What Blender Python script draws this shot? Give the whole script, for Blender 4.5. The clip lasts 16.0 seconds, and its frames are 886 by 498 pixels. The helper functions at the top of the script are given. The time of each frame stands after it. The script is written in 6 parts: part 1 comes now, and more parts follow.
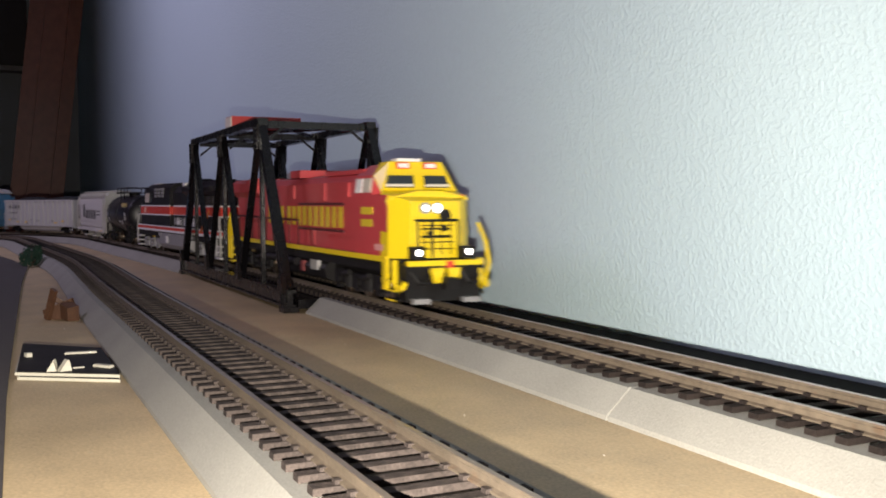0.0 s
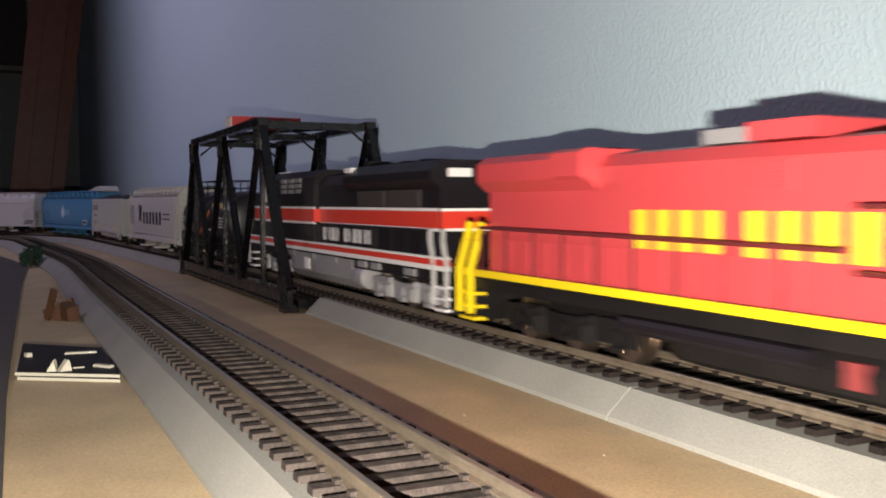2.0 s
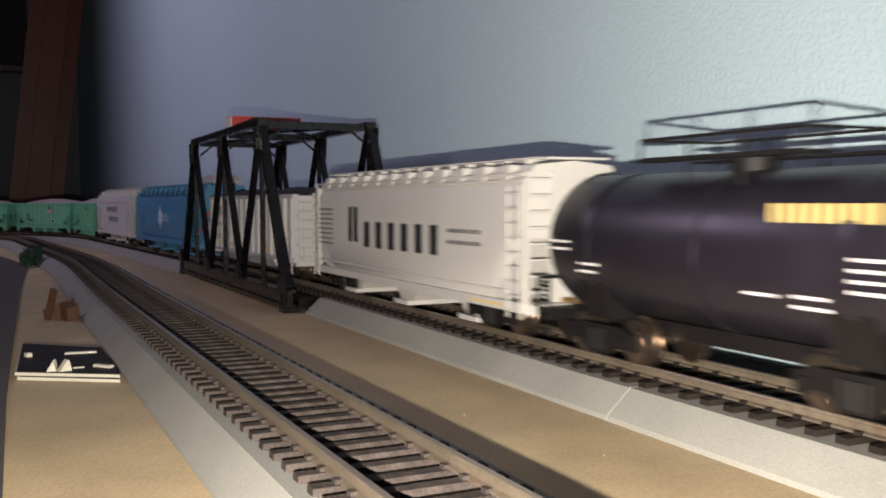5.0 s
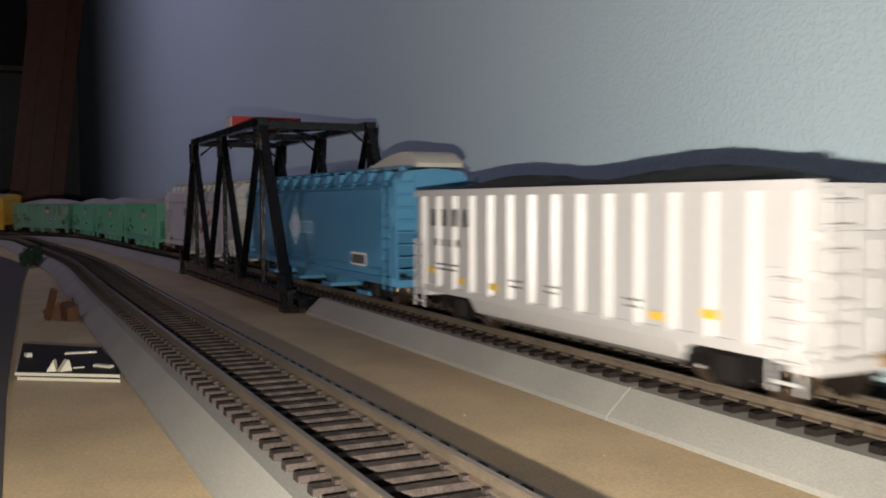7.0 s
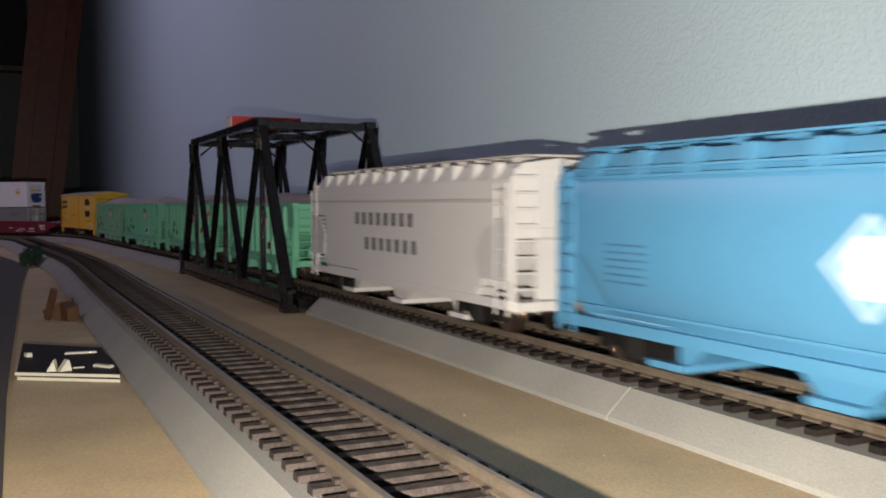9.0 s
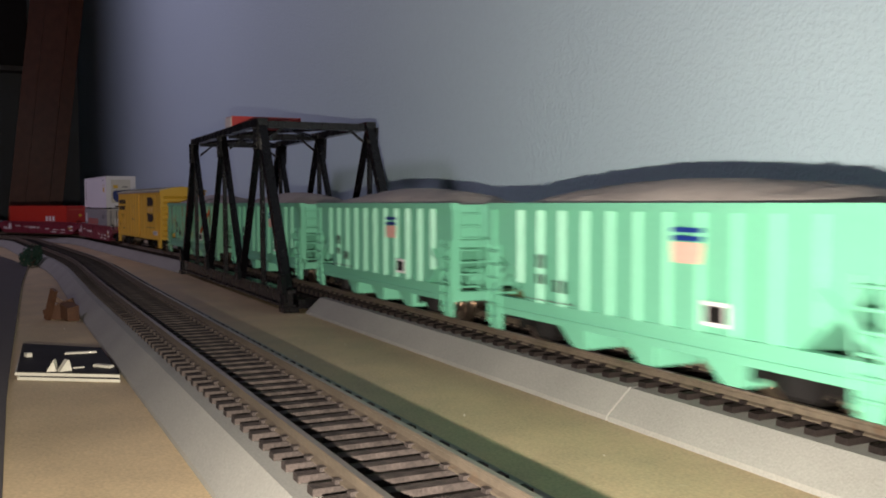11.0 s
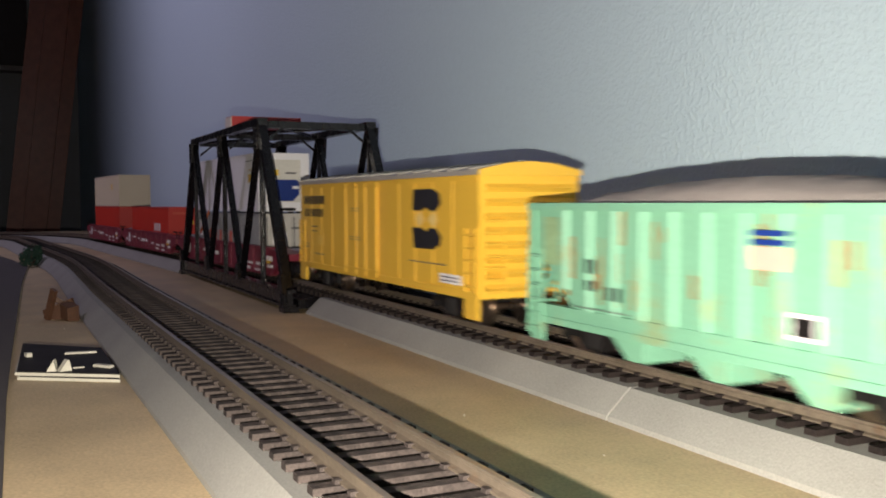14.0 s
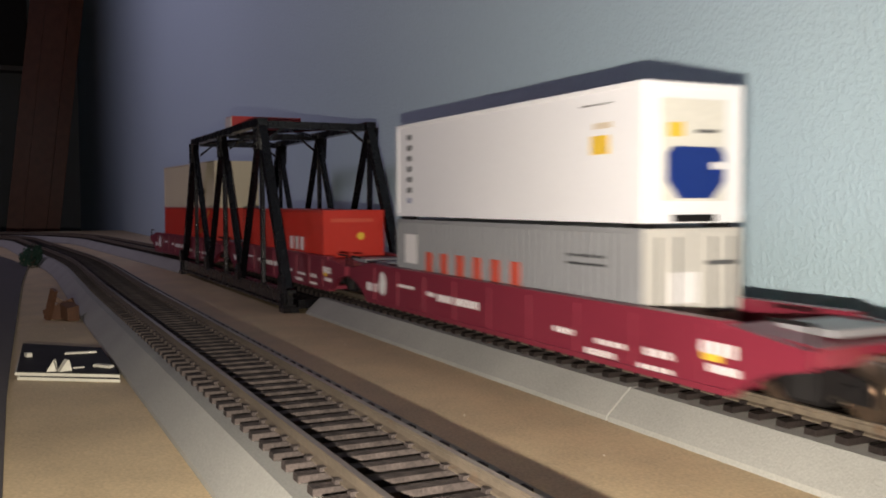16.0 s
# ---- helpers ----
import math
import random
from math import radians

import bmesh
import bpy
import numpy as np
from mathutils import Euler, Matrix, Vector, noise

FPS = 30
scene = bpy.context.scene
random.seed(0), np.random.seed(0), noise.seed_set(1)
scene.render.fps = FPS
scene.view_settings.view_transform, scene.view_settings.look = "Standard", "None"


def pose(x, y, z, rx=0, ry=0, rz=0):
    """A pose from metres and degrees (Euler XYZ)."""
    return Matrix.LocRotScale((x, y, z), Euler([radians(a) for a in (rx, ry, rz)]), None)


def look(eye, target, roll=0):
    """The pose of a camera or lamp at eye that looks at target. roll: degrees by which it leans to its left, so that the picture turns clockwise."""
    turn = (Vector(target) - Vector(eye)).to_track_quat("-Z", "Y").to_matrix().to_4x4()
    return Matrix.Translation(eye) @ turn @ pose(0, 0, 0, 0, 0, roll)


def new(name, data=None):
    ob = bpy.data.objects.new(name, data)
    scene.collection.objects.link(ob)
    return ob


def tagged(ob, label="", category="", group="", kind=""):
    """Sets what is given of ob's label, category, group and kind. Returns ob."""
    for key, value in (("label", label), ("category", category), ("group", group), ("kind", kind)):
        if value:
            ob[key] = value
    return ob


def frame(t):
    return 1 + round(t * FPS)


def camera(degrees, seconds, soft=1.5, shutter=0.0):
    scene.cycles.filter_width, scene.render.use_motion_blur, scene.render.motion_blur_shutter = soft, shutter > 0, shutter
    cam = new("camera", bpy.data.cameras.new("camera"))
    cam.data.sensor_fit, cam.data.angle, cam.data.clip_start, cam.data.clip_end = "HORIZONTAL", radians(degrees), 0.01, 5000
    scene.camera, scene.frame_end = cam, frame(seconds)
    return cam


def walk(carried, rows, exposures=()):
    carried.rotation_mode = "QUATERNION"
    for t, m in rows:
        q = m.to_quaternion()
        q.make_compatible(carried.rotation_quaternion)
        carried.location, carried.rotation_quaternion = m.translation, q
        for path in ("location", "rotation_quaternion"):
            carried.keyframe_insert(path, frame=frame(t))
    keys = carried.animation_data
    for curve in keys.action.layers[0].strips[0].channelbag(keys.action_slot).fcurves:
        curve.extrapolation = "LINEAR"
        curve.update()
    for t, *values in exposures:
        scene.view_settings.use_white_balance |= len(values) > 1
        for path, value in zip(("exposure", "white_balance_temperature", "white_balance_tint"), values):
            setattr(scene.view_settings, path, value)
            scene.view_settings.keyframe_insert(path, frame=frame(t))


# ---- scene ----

# Metres; z = 0 is the top of the rails, x runs along the track, y towards the wall.
K = 0.001  # meshes are modelled in millimetres

# ---------------------------------------------------------------- camera
cam = camera(50.84, 16.0, soft=1.85, shutter=0.8)
EYE = (0.0, -0.1429, 0.0379)
YAW, PITCH, ROLL = 0.44696, -0.05072, 0.00311
AIM = (EYE[0] - math.cos(YAW) * math.cos(PITCH), EYE[1] + math.sin(YAW) * math.cos(PITCH), EYE[2] + math.sin(PITCH))
STAND = look(EYE, AIM, -math.degrees(ROLL))
walk(cam, [(0.0, STAND), (16.0, STAND)], exposures=[(0.0, 0.67), (1.0, 0.60), (1.6, 0.35), (2.5, 0.45), (4.0, 0.38), (6.5, 0.0), (7.5, -0.38), (8.2, -0.30), (9.0, 0.02), (11.4, 0.03), (12.5, 0.17), (13.8, 0.18), (14.6, 0.32), (16.0, -0.20)])

# ---------------------------------------------------------------- light
world = bpy.data.worlds.new("dim_room")
scene.world = world
world.use_nodes = True
world.node_tree.nodes["Background"].inputs[0].default_value = (0.66, 0.58, 0.86, 1)
world.node_tree.nodes["Background"].inputs[1].default_value = 0.02

torch = bpy.data.lights.new("phone_torch", "SPOT")
torch.energy = 3.85
torch.color = (1.0, 0.905, 0.80)
torch.shadow_soft_size = 0.0009
torch.spot_size = radians(122)
torch.spot_blend = 0.75
torch_ob = new("phone_torch", torch)
torch_ob.matrix_world = look((-0.0018, -0.1466, 0.0254), (-0.60, 0.005, 0.034))

# Unseen fill lamp, added to give the wall its ambient light.
room = bpy.data.lights.new("ambient_fill", "AREA")
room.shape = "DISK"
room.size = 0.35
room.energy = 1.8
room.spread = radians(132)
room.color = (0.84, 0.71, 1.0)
room_ob = new("ambient_fill", room)
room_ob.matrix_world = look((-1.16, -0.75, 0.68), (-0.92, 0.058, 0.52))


# ---------------------------------------------------------------- materials
def surface(name, colour, rough=0.5, metal=0.0, vary=0.10, grain=900.0, blot=60.0, bump=0.05, dirt=None, dirt_at=0.62, coat=0.0, per_object=0.0, spec=0.5):
    """Colour with fine grain, larger blotches, optional dirt and a fine relief."""
    m = bpy.data.materials.new(name)
    m.use_nodes = True
    nt = m.node_tree
    b = nt.nodes["Principled BSDF"]
    b.inputs["Roughness"].default_value = rough
    b.inputs["Metallic"].default_value = metal
    b.inputs["Coat Weight"].default_value = coat
    b.inputs["Specular IOR Level"].default_value = spec
    tc = nt.nodes.new("ShaderNodeTexCoord")
    n1 = nt.nodes.new("ShaderNodeTexNoise")
    n1.inputs["Scale"].default_value, n1.inputs["Detail"].default_value = grain, 4
    n2 = nt.nodes.new("ShaderNodeTexNoise")
    n2.inputs["Scale"].default_value, n2.inputs["Detail"].default_value = blot, 5
    for n in (n1, n2):
        nt.links.new(tc.outputs["Object"], n.inputs["Vector"])
    add = nt.nodes.new("ShaderNodeMath")
    add.operation = "ADD"
    nt.links.new(n1.outputs["Fac"], add.inputs[0])
    nt.links.new(n2.outputs["Fac"], add.inputs[1])
    if per_object:
        oi = nt.nodes.new("ShaderNodeObjectInfo")
        mul = nt.nodes.new("ShaderNodeMath")
        mul.operation = "MULTIPLY_ADD"
        nt.links.new(oi.outputs["Random"], mul.inputs[0])
        mul.inputs[1].default_value = per_object
        nt.links.new(add.outputs[0], mul.inputs[2])
        add = mul
    ramp = nt.nodes.new("ShaderNodeMapRange")
    ramp.inputs["From Min"].default_value, ramp.inputs["From Max"].default_value = 0.6, 1.4 + per_object
    ramp.inputs["To Min"].default_value, ramp.inputs["To Max"].default_value = 1 - vary, 1 + vary
    nt.links.new(add.outputs[0], ramp.inputs["Value"])
    mix = nt.nodes.new("ShaderNodeVectorMath")
    mix.operation = "SCALE"
    mix.inputs[0].default_value = colour
    nt.links.new(ramp.outputs[0], mix.inputs["Scale"])
    last = mix.outputs[0]
    if dirt:
        n3 = nt.nodes.new("ShaderNodeTexNoise")
        n3.inputs["Scale"].default_value, n3.inputs["Detail"].default_value, n3.inputs["Roughness"].default_value = blot * 2.2, 8, 0.65
        nt.links.new(tc.outputs["Object"], n3.inputs["Vector"])
        r3 = nt.nodes.new("ShaderNodeMapRange")
        r3.inputs["From Min"].default_value, r3.inputs["From Max"].default_value = dirt_at, dirt_at + 0.18
        nt.links.new(n3.outputs["Fac"], r3.inputs["Value"])
        mx = nt.nodes.new("ShaderNodeMix")
        mx.data_type = "RGBA"
        nt.links.new(r3.outputs[0], mx.inputs["Factor"])
        nt.links.new(last, mx.inputs["A"])
        mx.inputs["B"].default_value = (*dirt, 1)
        last = mx.outputs["Result"]
    nt.links.new(last, b.inputs["Base Color"])
    rr = nt.nodes.new("ShaderNodeMapRange")
    rr.inputs["To Min"].default_value, rr.inputs["To Max"].default_value = max(0.04, rough - 0.10), min(1, rough + 0.10)
    nt.links.new(n2.outputs["Fac"], rr.inputs["Value"])
    nt.links.new(rr.outputs[0], b.inputs["Roughness"])
    if bump:
        bp = nt.nodes.new("ShaderNodeBump")
        bp.inputs["Strength"].default_value, bp.inputs["Distance"].default_value = bump, 0.0006
        nt.links.new(n1.outputs["Fac"], bp.inputs["Height"])
        nt.links.new(bp.outputs[0], b.inputs["Normal"])
    return m


def glowing(name, colour, strength):
    m = bpy.data.materials.new(name)
    m.use_nodes = True
    b = m.node_tree.nodes["Principled BSDF"]
    b.inputs["Base Color"].default_value = (*colour, 1)
    b.inputs["Emission Color"].default_value = (*colour, 1)
    b.inputs["Emission Strength"].default_value = strength
    return m


def wall_paint():
    """Blue-green wall paint rolled over an orange-peel texture."""
    m = surface("wall_paint", (0.53, 0.675, 0.73), 0.62, vary=0.03, grain=260, blot=3, bump=0.0)
    nt = m.node_tree
    b = nt.nodes["Principled BSDF"]
    tc = nt.nodes.new("ShaderNodeTexCoord")
    n = nt.nodes.new("ShaderNodeTexNoise")
    n.inputs["Scale"].default_value, n.inputs["Detail"].default_value, n.inputs["Roughness"].default_value = 600, 2.0, 0.5
    v = nt.nodes.new("ShaderNodeTexNoise")
    v.inputs["Scale"].default_value, v.inputs["Detail"].default_value = 210, 2
    nt.links.new(tc.outputs["Object"], n.inputs["Vector"])
    nt.links.new(tc.outputs["Object"], v.inputs["Vector"])
    r = nt.nodes.new("ShaderNodeMapRange")
    r.interpolation_type = "SMOOTHSTEP"
    r.inputs["From Min"].default_value, r.inputs["From Max"].default_value = 0.40, 0.66
    nt.links.new(n.outputs["Fac"], r.inputs["Value"])
    a = nt.nodes.new("ShaderNodeMath")
    a.operation = "ADD"
    nt.links.new(r.outputs[0], a.inputs[0])
    nt.links.new(v.outputs["Fac"], a.inputs[1])
    bp = nt.nodes.new("ShaderNodeBump")
    bp.inputs["Strength"].default_value, bp.inputs["Distance"].default_value = 0.34, 0.0004
    nt.links.new(a.outputs[0], bp.inputs["Height"])
    nt.links.new(bp.outputs[0], b.inputs["Normal"])
    return m


WALL = wall_paint()
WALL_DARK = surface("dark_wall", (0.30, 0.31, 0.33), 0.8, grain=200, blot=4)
BOARD = surface("hardboard", (0.52, 0.40, 0.235), 0.55, vary=0.30, grain=1500, blot=45, bump=0.10, dirt=(0.57, 0.47, 0.31), dirt_at=0.62)
FOAM = surface("grey_foam", (0.30, 0.296, 0.264), 0.85, vary=0.17, grain=2000, blot=40, bump=0.22, spec=0.3)
FOAM_DARK = surface("dark_foam", (0.060, 0.051, 0.047), 0.85, vary=0.2, grain=1800, blot=30, bump=0.3)
TIE = surface("tie_plastic", (0.022, 0.017, 0.015), 0.75, spec=0.12, vary=0.6, grain=2400, blot=500, bump=0.45, per_object=0.25, dirt=(0.05, 0.040, 0.034), dirt_at=0.63)
TIE_DUSTY = surface("dusty_tie_plastic", (0.050, 0.040, 0.035), 0.8, spec=0.2, vary=0.8, grain=2400, blot=500, bump=0.5, per_object=0.25, dirt=(0.12, 0.10, 0.09), dirt_at=0.62)
RAIL = surface("rail_side", (0.155, 0.125, 0.090), 0.5, metal=0.2, vary=0.3, grain=700, blot=90, bump=0.08, dirt=(0.14, 0.08, 0.045), dirt_at=0.6)
RAIL_TOP = surface("rail_head", (0.36, 0.31, 0.25), 0.34, metal=0.8, vary=0.1, grain=900, blot=120, bump=0.02)
BRIDGE = surface("bridge_black", (0.0045, 0.004, 0.005), 0.27, spec=0.5, vary=0.3, grain=1300, blot=120, bump=0.06, dirt=(0.008, 0.007, 0.007), dirt_at=0.66)
BRICK_RED = surface("box_red", (0.42, 0.022, 0.02), 0.4, vary=0.12)
PALE = surface("pale_card", (0.72, 0.66, 0.58), 0.7, vary=0.06)
WHITE = surface("white_foam", (0.52, 0.50, 0.41), 0.7, vary=0.1, bump=0.1)
BLACKCARD = surface("black_card", (0.014, 0.012, 0.012), 0.6, spec=0.2, vary=0.25, dirt=(0.05, 0.045, 0.045), dirt_at=0.66)
WOODBLOCK = surface("stained_wood", (0.085, 0.040, 0.022), 0.5, vary=0.35, grain=700, blot=90, bump=0.15)
POST = surface("dark_wood", (0.26, 0.080, 0.042), 0.42, vary=0.28, grain=60, blot=6, bump=0.05)
LEAF = surface("model_foliage", (0.018, 0.055, 0.035), 0.8, vary=0.4, grain=900, blot=300, bump=0.4)

RED = surface("loco_red", (0.53, 0.060, 0.066), 0.38, vary=0.05, grain=600, blot=50, bump=0.02)
YELLOW = surface("loco_yellow", (0.82, 0.60, 0.012), 0.34, vary=0.04, grain=600, blot=50, bump=0.02)
YELLOW_LET = surface("lettering_yellow", (0.74, 0.55, 0.03), 0.4, vary=0.06)
BLACK = surface("black_plastic", (0.008, 0.007, 0.007), 0.55, spec=0.25, vary=0.3, bump=0.05, dirt=(0.02, 0.014, 0.012), dirt_at=0.62)
LOCO_BLACK = surface("loco_black", (0.010, 0.008, 0.010), 0.42, spec=0.25, vary=0.2, bump=0.02)
BAND_RED = surface("band_red", (0.66, 0.045, 0.025), 0.36, vary=0.05, bump=0.02)
STRIPE = surface("stripe_white", (0.82, 0.80, 0.78), 0.4, vary=0.03)
SILVER = surface("silver_paint", (0.30, 0.295, 0.30), 0.45, metal=0.15, vary=0.1, bump=0.05, dirt=(0.25, 0.24, 0.23), dirt_at=0.66)
HANDRAIL_GREY = surface("handrail_grey", (0.46, 0.45, 0.44), 0.45)
STEEL = surface("wheel_steel", (0.30, 0.24, 0.19), 0.28, metal=0.95, vary=0.15)
TREAD = surface("wheel_tread", (0.62, 0.55, 0.45), 0.22, metal=1.0, vary=0.08)
BRASS = surface("coupler_brass", (0.35, 0.23, 0.10), 0.4, metal=0.8, vary=0.1)
GLASS = surface("dark_window", (0.02, 0.024, 0.03), 0.08, vary=0.1, bump=0.0, coat=0.5)
TANK = surface("tank_black", (0.013, 0.011, 0.016), 0.36, vary=0.2, bump=0.03)
HOP_GREY = surface("hopper_grey", (0.56, 0.545, 0.51), 0.42, vary=0.06, blot=40, bump=0.02)
HOP_WHITE = surface("hopper_white", (0.61, 0.60, 0.585), 0.42, vary=0.06, blot=40, bump=0.02)
HOP_BAND = surface("hopper_roof_grey", (0.48, 0.45, 0.41), 0.5, vary=0.06)
GON_WHITE = surface("gondola_white", (0.51, 0.505, 0.50), 0.38, vary=0.04, blot=40, bump=0.02)
BLUE = surface("hopper_blue", (0.078, 0.25, 0.42), 0.36, vary=0.06, blot=40, bump=0.02, dirt=(0.085, 0.235, 0.375), dirt_at=0.6)
BLUE_PALE = surface("emblem_pale_blue", (0.19, 0.39, 0.58), 0.45, vary=0.05)
GREEN = surface("hopper_green", (0.165, 0.49, 0.32), 0.42, vary=0.06, blot=40, bump=0.02)
GREEN_WORN = surface("weathered_green", (0.19, 0.43, 0.28), 0.55, vary=0.12, blot=40, bump=0.05, dirt=(0.30, 0.27, 0.10), dirt_at=0.56)
COAL = surface("coal_load", (0.014, 0.013, 0.014), 0.75, vary=0.4, grain=900, blot=200, bump=0.6)
BALLAST = surface("ballast_load", (0.36, 0.32, 0.29), 0.8, vary=0.2, grain=1100, blot=120, bump=0.6, dirt=(0.55, 0.50, 0.46), dirt_at=0.68)
BOX_YELLOW = surface("boxcar_yellow", (0.78, 0.475, 0.05), 0.38, vary=0.05, blot=40, bump=0.02)
ROOF_SILVER = surface("boxcar_roof", (0.45, 0.42, 0.36), 0.45, metal=0.3, vary=0.1)
MAROON = surface("wellcar_maroon", (0.20, 0.022, 0.040), 0.42, vary=0.1, blot=50, bump=0.03)
CONT_WHITE = surface("container_white", (0.88, 0.875, 0.88), 0.36, vary=0.025, blot=30, bump=0.01)
CONT_GREY = surface("container_grey", (0.27, 0.275, 0.28), 0.45, vary=0.06)
CONT_PALE = surface("container_end_grey", (0.55, 0.53, 0.48), 0.45, vary=0.06)
CONT_RED = surface("container_red", (0.55, 0.035, 0.02), 0.42, vary=0.06)
CONT_CREAM = surface("container_cream", (0.66, 0.58, 0.42), 0.45, vary=0.05)
NAVY = surface("unit_navy", (0.012, 0.035, 0.20), 0.35, vary=0.1)
INK = surface("lettering_black", (0.015, 0.015, 0.018), 0.5, vary=0.2)
INK_SOFT = surface("lettering_grey", (0.10, 0.10, 0.10), 0.5, vary=0.2)
ORANGE_LET = surface("lettering_red", (0.62, 0.09, 0.05), 0.5, vary=0.1)
MARK_YELLOW = surface("marking_yellow", (0.80, 0.52, 0.05), 0.5, vary=0.05)
RUST = surface("rust_streak", (0.30, 0.17, 0.06), 0.7, vary=0.3)
LIGHT_ON = glowing("headlight", (1.0, 0.96, 0.86), 5.0)


# ---------------------------------------------------------------- mesh helpers
def box(bm, x0, x1, y0, y1, z0, z1):
    v = [bm.verts.new(c) for c in ((x0, y0, z0), (x1, y0, z0), (x1, y1, z0), (x0, y1, z0), (x0, y0, z1), (x1, y0, z1), (x1, y1, z1), (x0, y1, z1))]
    for f in ((3, 2, 1, 0), (4, 5, 6, 7), (0, 1, 5, 4), (1, 2, 6, 5), (2, 3, 7, 6), (3, 0, 4, 7)):
        bm.faces.new([v[i] for i in f])
    return bm


def prism(bm, pts, a0, a1, axis="x"):
    """A closed outline pushed along an axis: outline in (y, z) for x, (x, z) for y, (x, y) for z."""
    def at(p, a):
        return {"x": (a, p[0], p[1]), "y": (p[0], a, p[1]), "z": (p[0], p[1], a)}[axis]
    lo = [bm.verts.new(at(p, a0)) for p in pts]
    hi = [bm.verts.new(at(p, a1)) for p in pts]
    n = len(pts)
    for i in range(n):
        bm.faces.new((lo[i], lo[(i + 1) % n], hi[(i + 1) % n], hi[i]))
    bm.faces.new(lo[::-1])
    bm.faces.new(hi)
    return bm


def rod(bm, a, b, r, n=8):
    a, b = Vector(a), Vector(b)
    d = b - a
    m = Matrix.Translation((a + b) / 2) @ d.to_track_quat("Z", "Y").to_matrix().to_4x4()
    bmesh.ops.create_cone(bm, cap_ends=True, segments=n, radius1=r, radius2=r, depth=d.length, matrix=m)
    return bm


def bar(bm, a, b, w, t):
    """A flat bar from a to b, in a plane along x and z: w wide in the plane, t thick across it."""
    a, b = Vector(a), Vector(b)
    d = (b - a).normalized()
    s = d.cross(Vector((0, 1, 0))).normalized() * (w / 2)
    y = Vector((0, t / 2, 0))
    v = [bm.verts.new(p) for p in (a - s - y, a + s - y, a + s + y, a - s + y, b - s - y, b + s - y, b + s + y, b - s + y)]
    for f in ((0, 1, 2, 3), (7, 6, 5, 4), (0, 4, 5, 1), (1, 5, 6, 2), (2, 6, 7, 3), (3, 7, 4, 0)):
        bm.faces.new([v[i] for i in f])
    return bm


def finish(bm, name, material, bevel=0.0, smooth=False):
    if bevel:
        sharp = [e for e in bm.edges if len(e.link_faces) == 2 and e.calc_face_angle(0) > 0.6]
        bmesh.ops.bevel(bm, geom=sharp, offset=bevel, segments=2, affect="EDGES", profile=0.6)
    bmesh.ops.scale(bm, vec=(K, K, K), verts=bm.verts)
    bmesh.ops.recalc_face_normals(bm, faces=bm.faces)
    me = bpy.data.meshes.new(name)
    bm.to_mesh(me)
    bm.free()
    for p in me.polygons:
        p.use_smooth = smooth
    if smooth:
        me.set_sharp_from_angle(angle=radians(35))
    me.materials.append(material)
    return me


def part(name, bm, material, parent, label="", bevel=0.0, smooth=False, at=None):
    ob = new(name, finish(bm, name, material, bevel, smooth))
    ob.parent = parent
    if at:
        ob.location = [c * K for c in at]
    return tagged(ob, label=label)


def share(name, me, parent, at):
    """One more piece on a mesh that exists."""
    ob = new(name, me)
    ob.parent = parent
    ob.location = [c * K for c in at]
    return ob


def thing(name, label, category, group="", at=(0, 0, 0)):
    return tagged(placed(new(name), at), label, category, group)


def placed(ob, at):
    ob.location = [c * K for c in at]
    return ob


def solid(name, bm, material, label, category="", group="", kind="", bevel=0.0, smooth=False, at=(0, 0, 0)):
    ob = new(name, finish(bm, name, material, bevel, smooth))
    return tagged(placed(ob, at), label, category, group, kind)


# ---------------------------------------------------------------- the line
class Way:
    """A line of track: straight, then stretches of even curvature. base: metres towards the wall from y = 0."""

    def __init__(self, base, start, stretches):
        self.base, self.start, self.stretches = base, start, stretches

    def at(self, s, off=0.0):
        """Place and heading (radians) s metres along; off: metres towards the wall side."""
        off_all = self.base + off
        if s >= self.start:
            return Vector((s, off_all, 0)), 0.0
        x, y, h, a = self.start, self.base, 0.0, self.start
        for bend, length in self.stretches:
            run_in = min(a - s, length)
            if bend:
                x -= (math.sin(h + run_in * bend) - math.sin(h)) / bend
                y -= (math.cos(h) - math.cos(h + run_in * bend)) / bend
                h += run_in * bend
            else:
                x, y = x - run_in * math.cos(h), y - run_in * math.sin(h)
            a -= length
            if a <= s:
                break
        return Vector((x - math.sin(h) * off, y + math.cos(h) * off, 0)), h


# curvature (1/metres; positive swings away from the wall) and length of each stretch
MAIN = Way(0.0, -0.48, [(1 / 0.9, 0.054), (0.0, 0.586), (2.5, (math.pi / 2 - 0.06) / 2.5), (0.0, 9.0)])
EMPTY = Way(-0.0897, -0.42, [(-0.2, 0.06), (0.0, 0.12), (0.45, 0.16), (0.0, 0.34), (3.0, (math.pi / 2 - 0.06) / 3.0), (0.0, 9.0)])


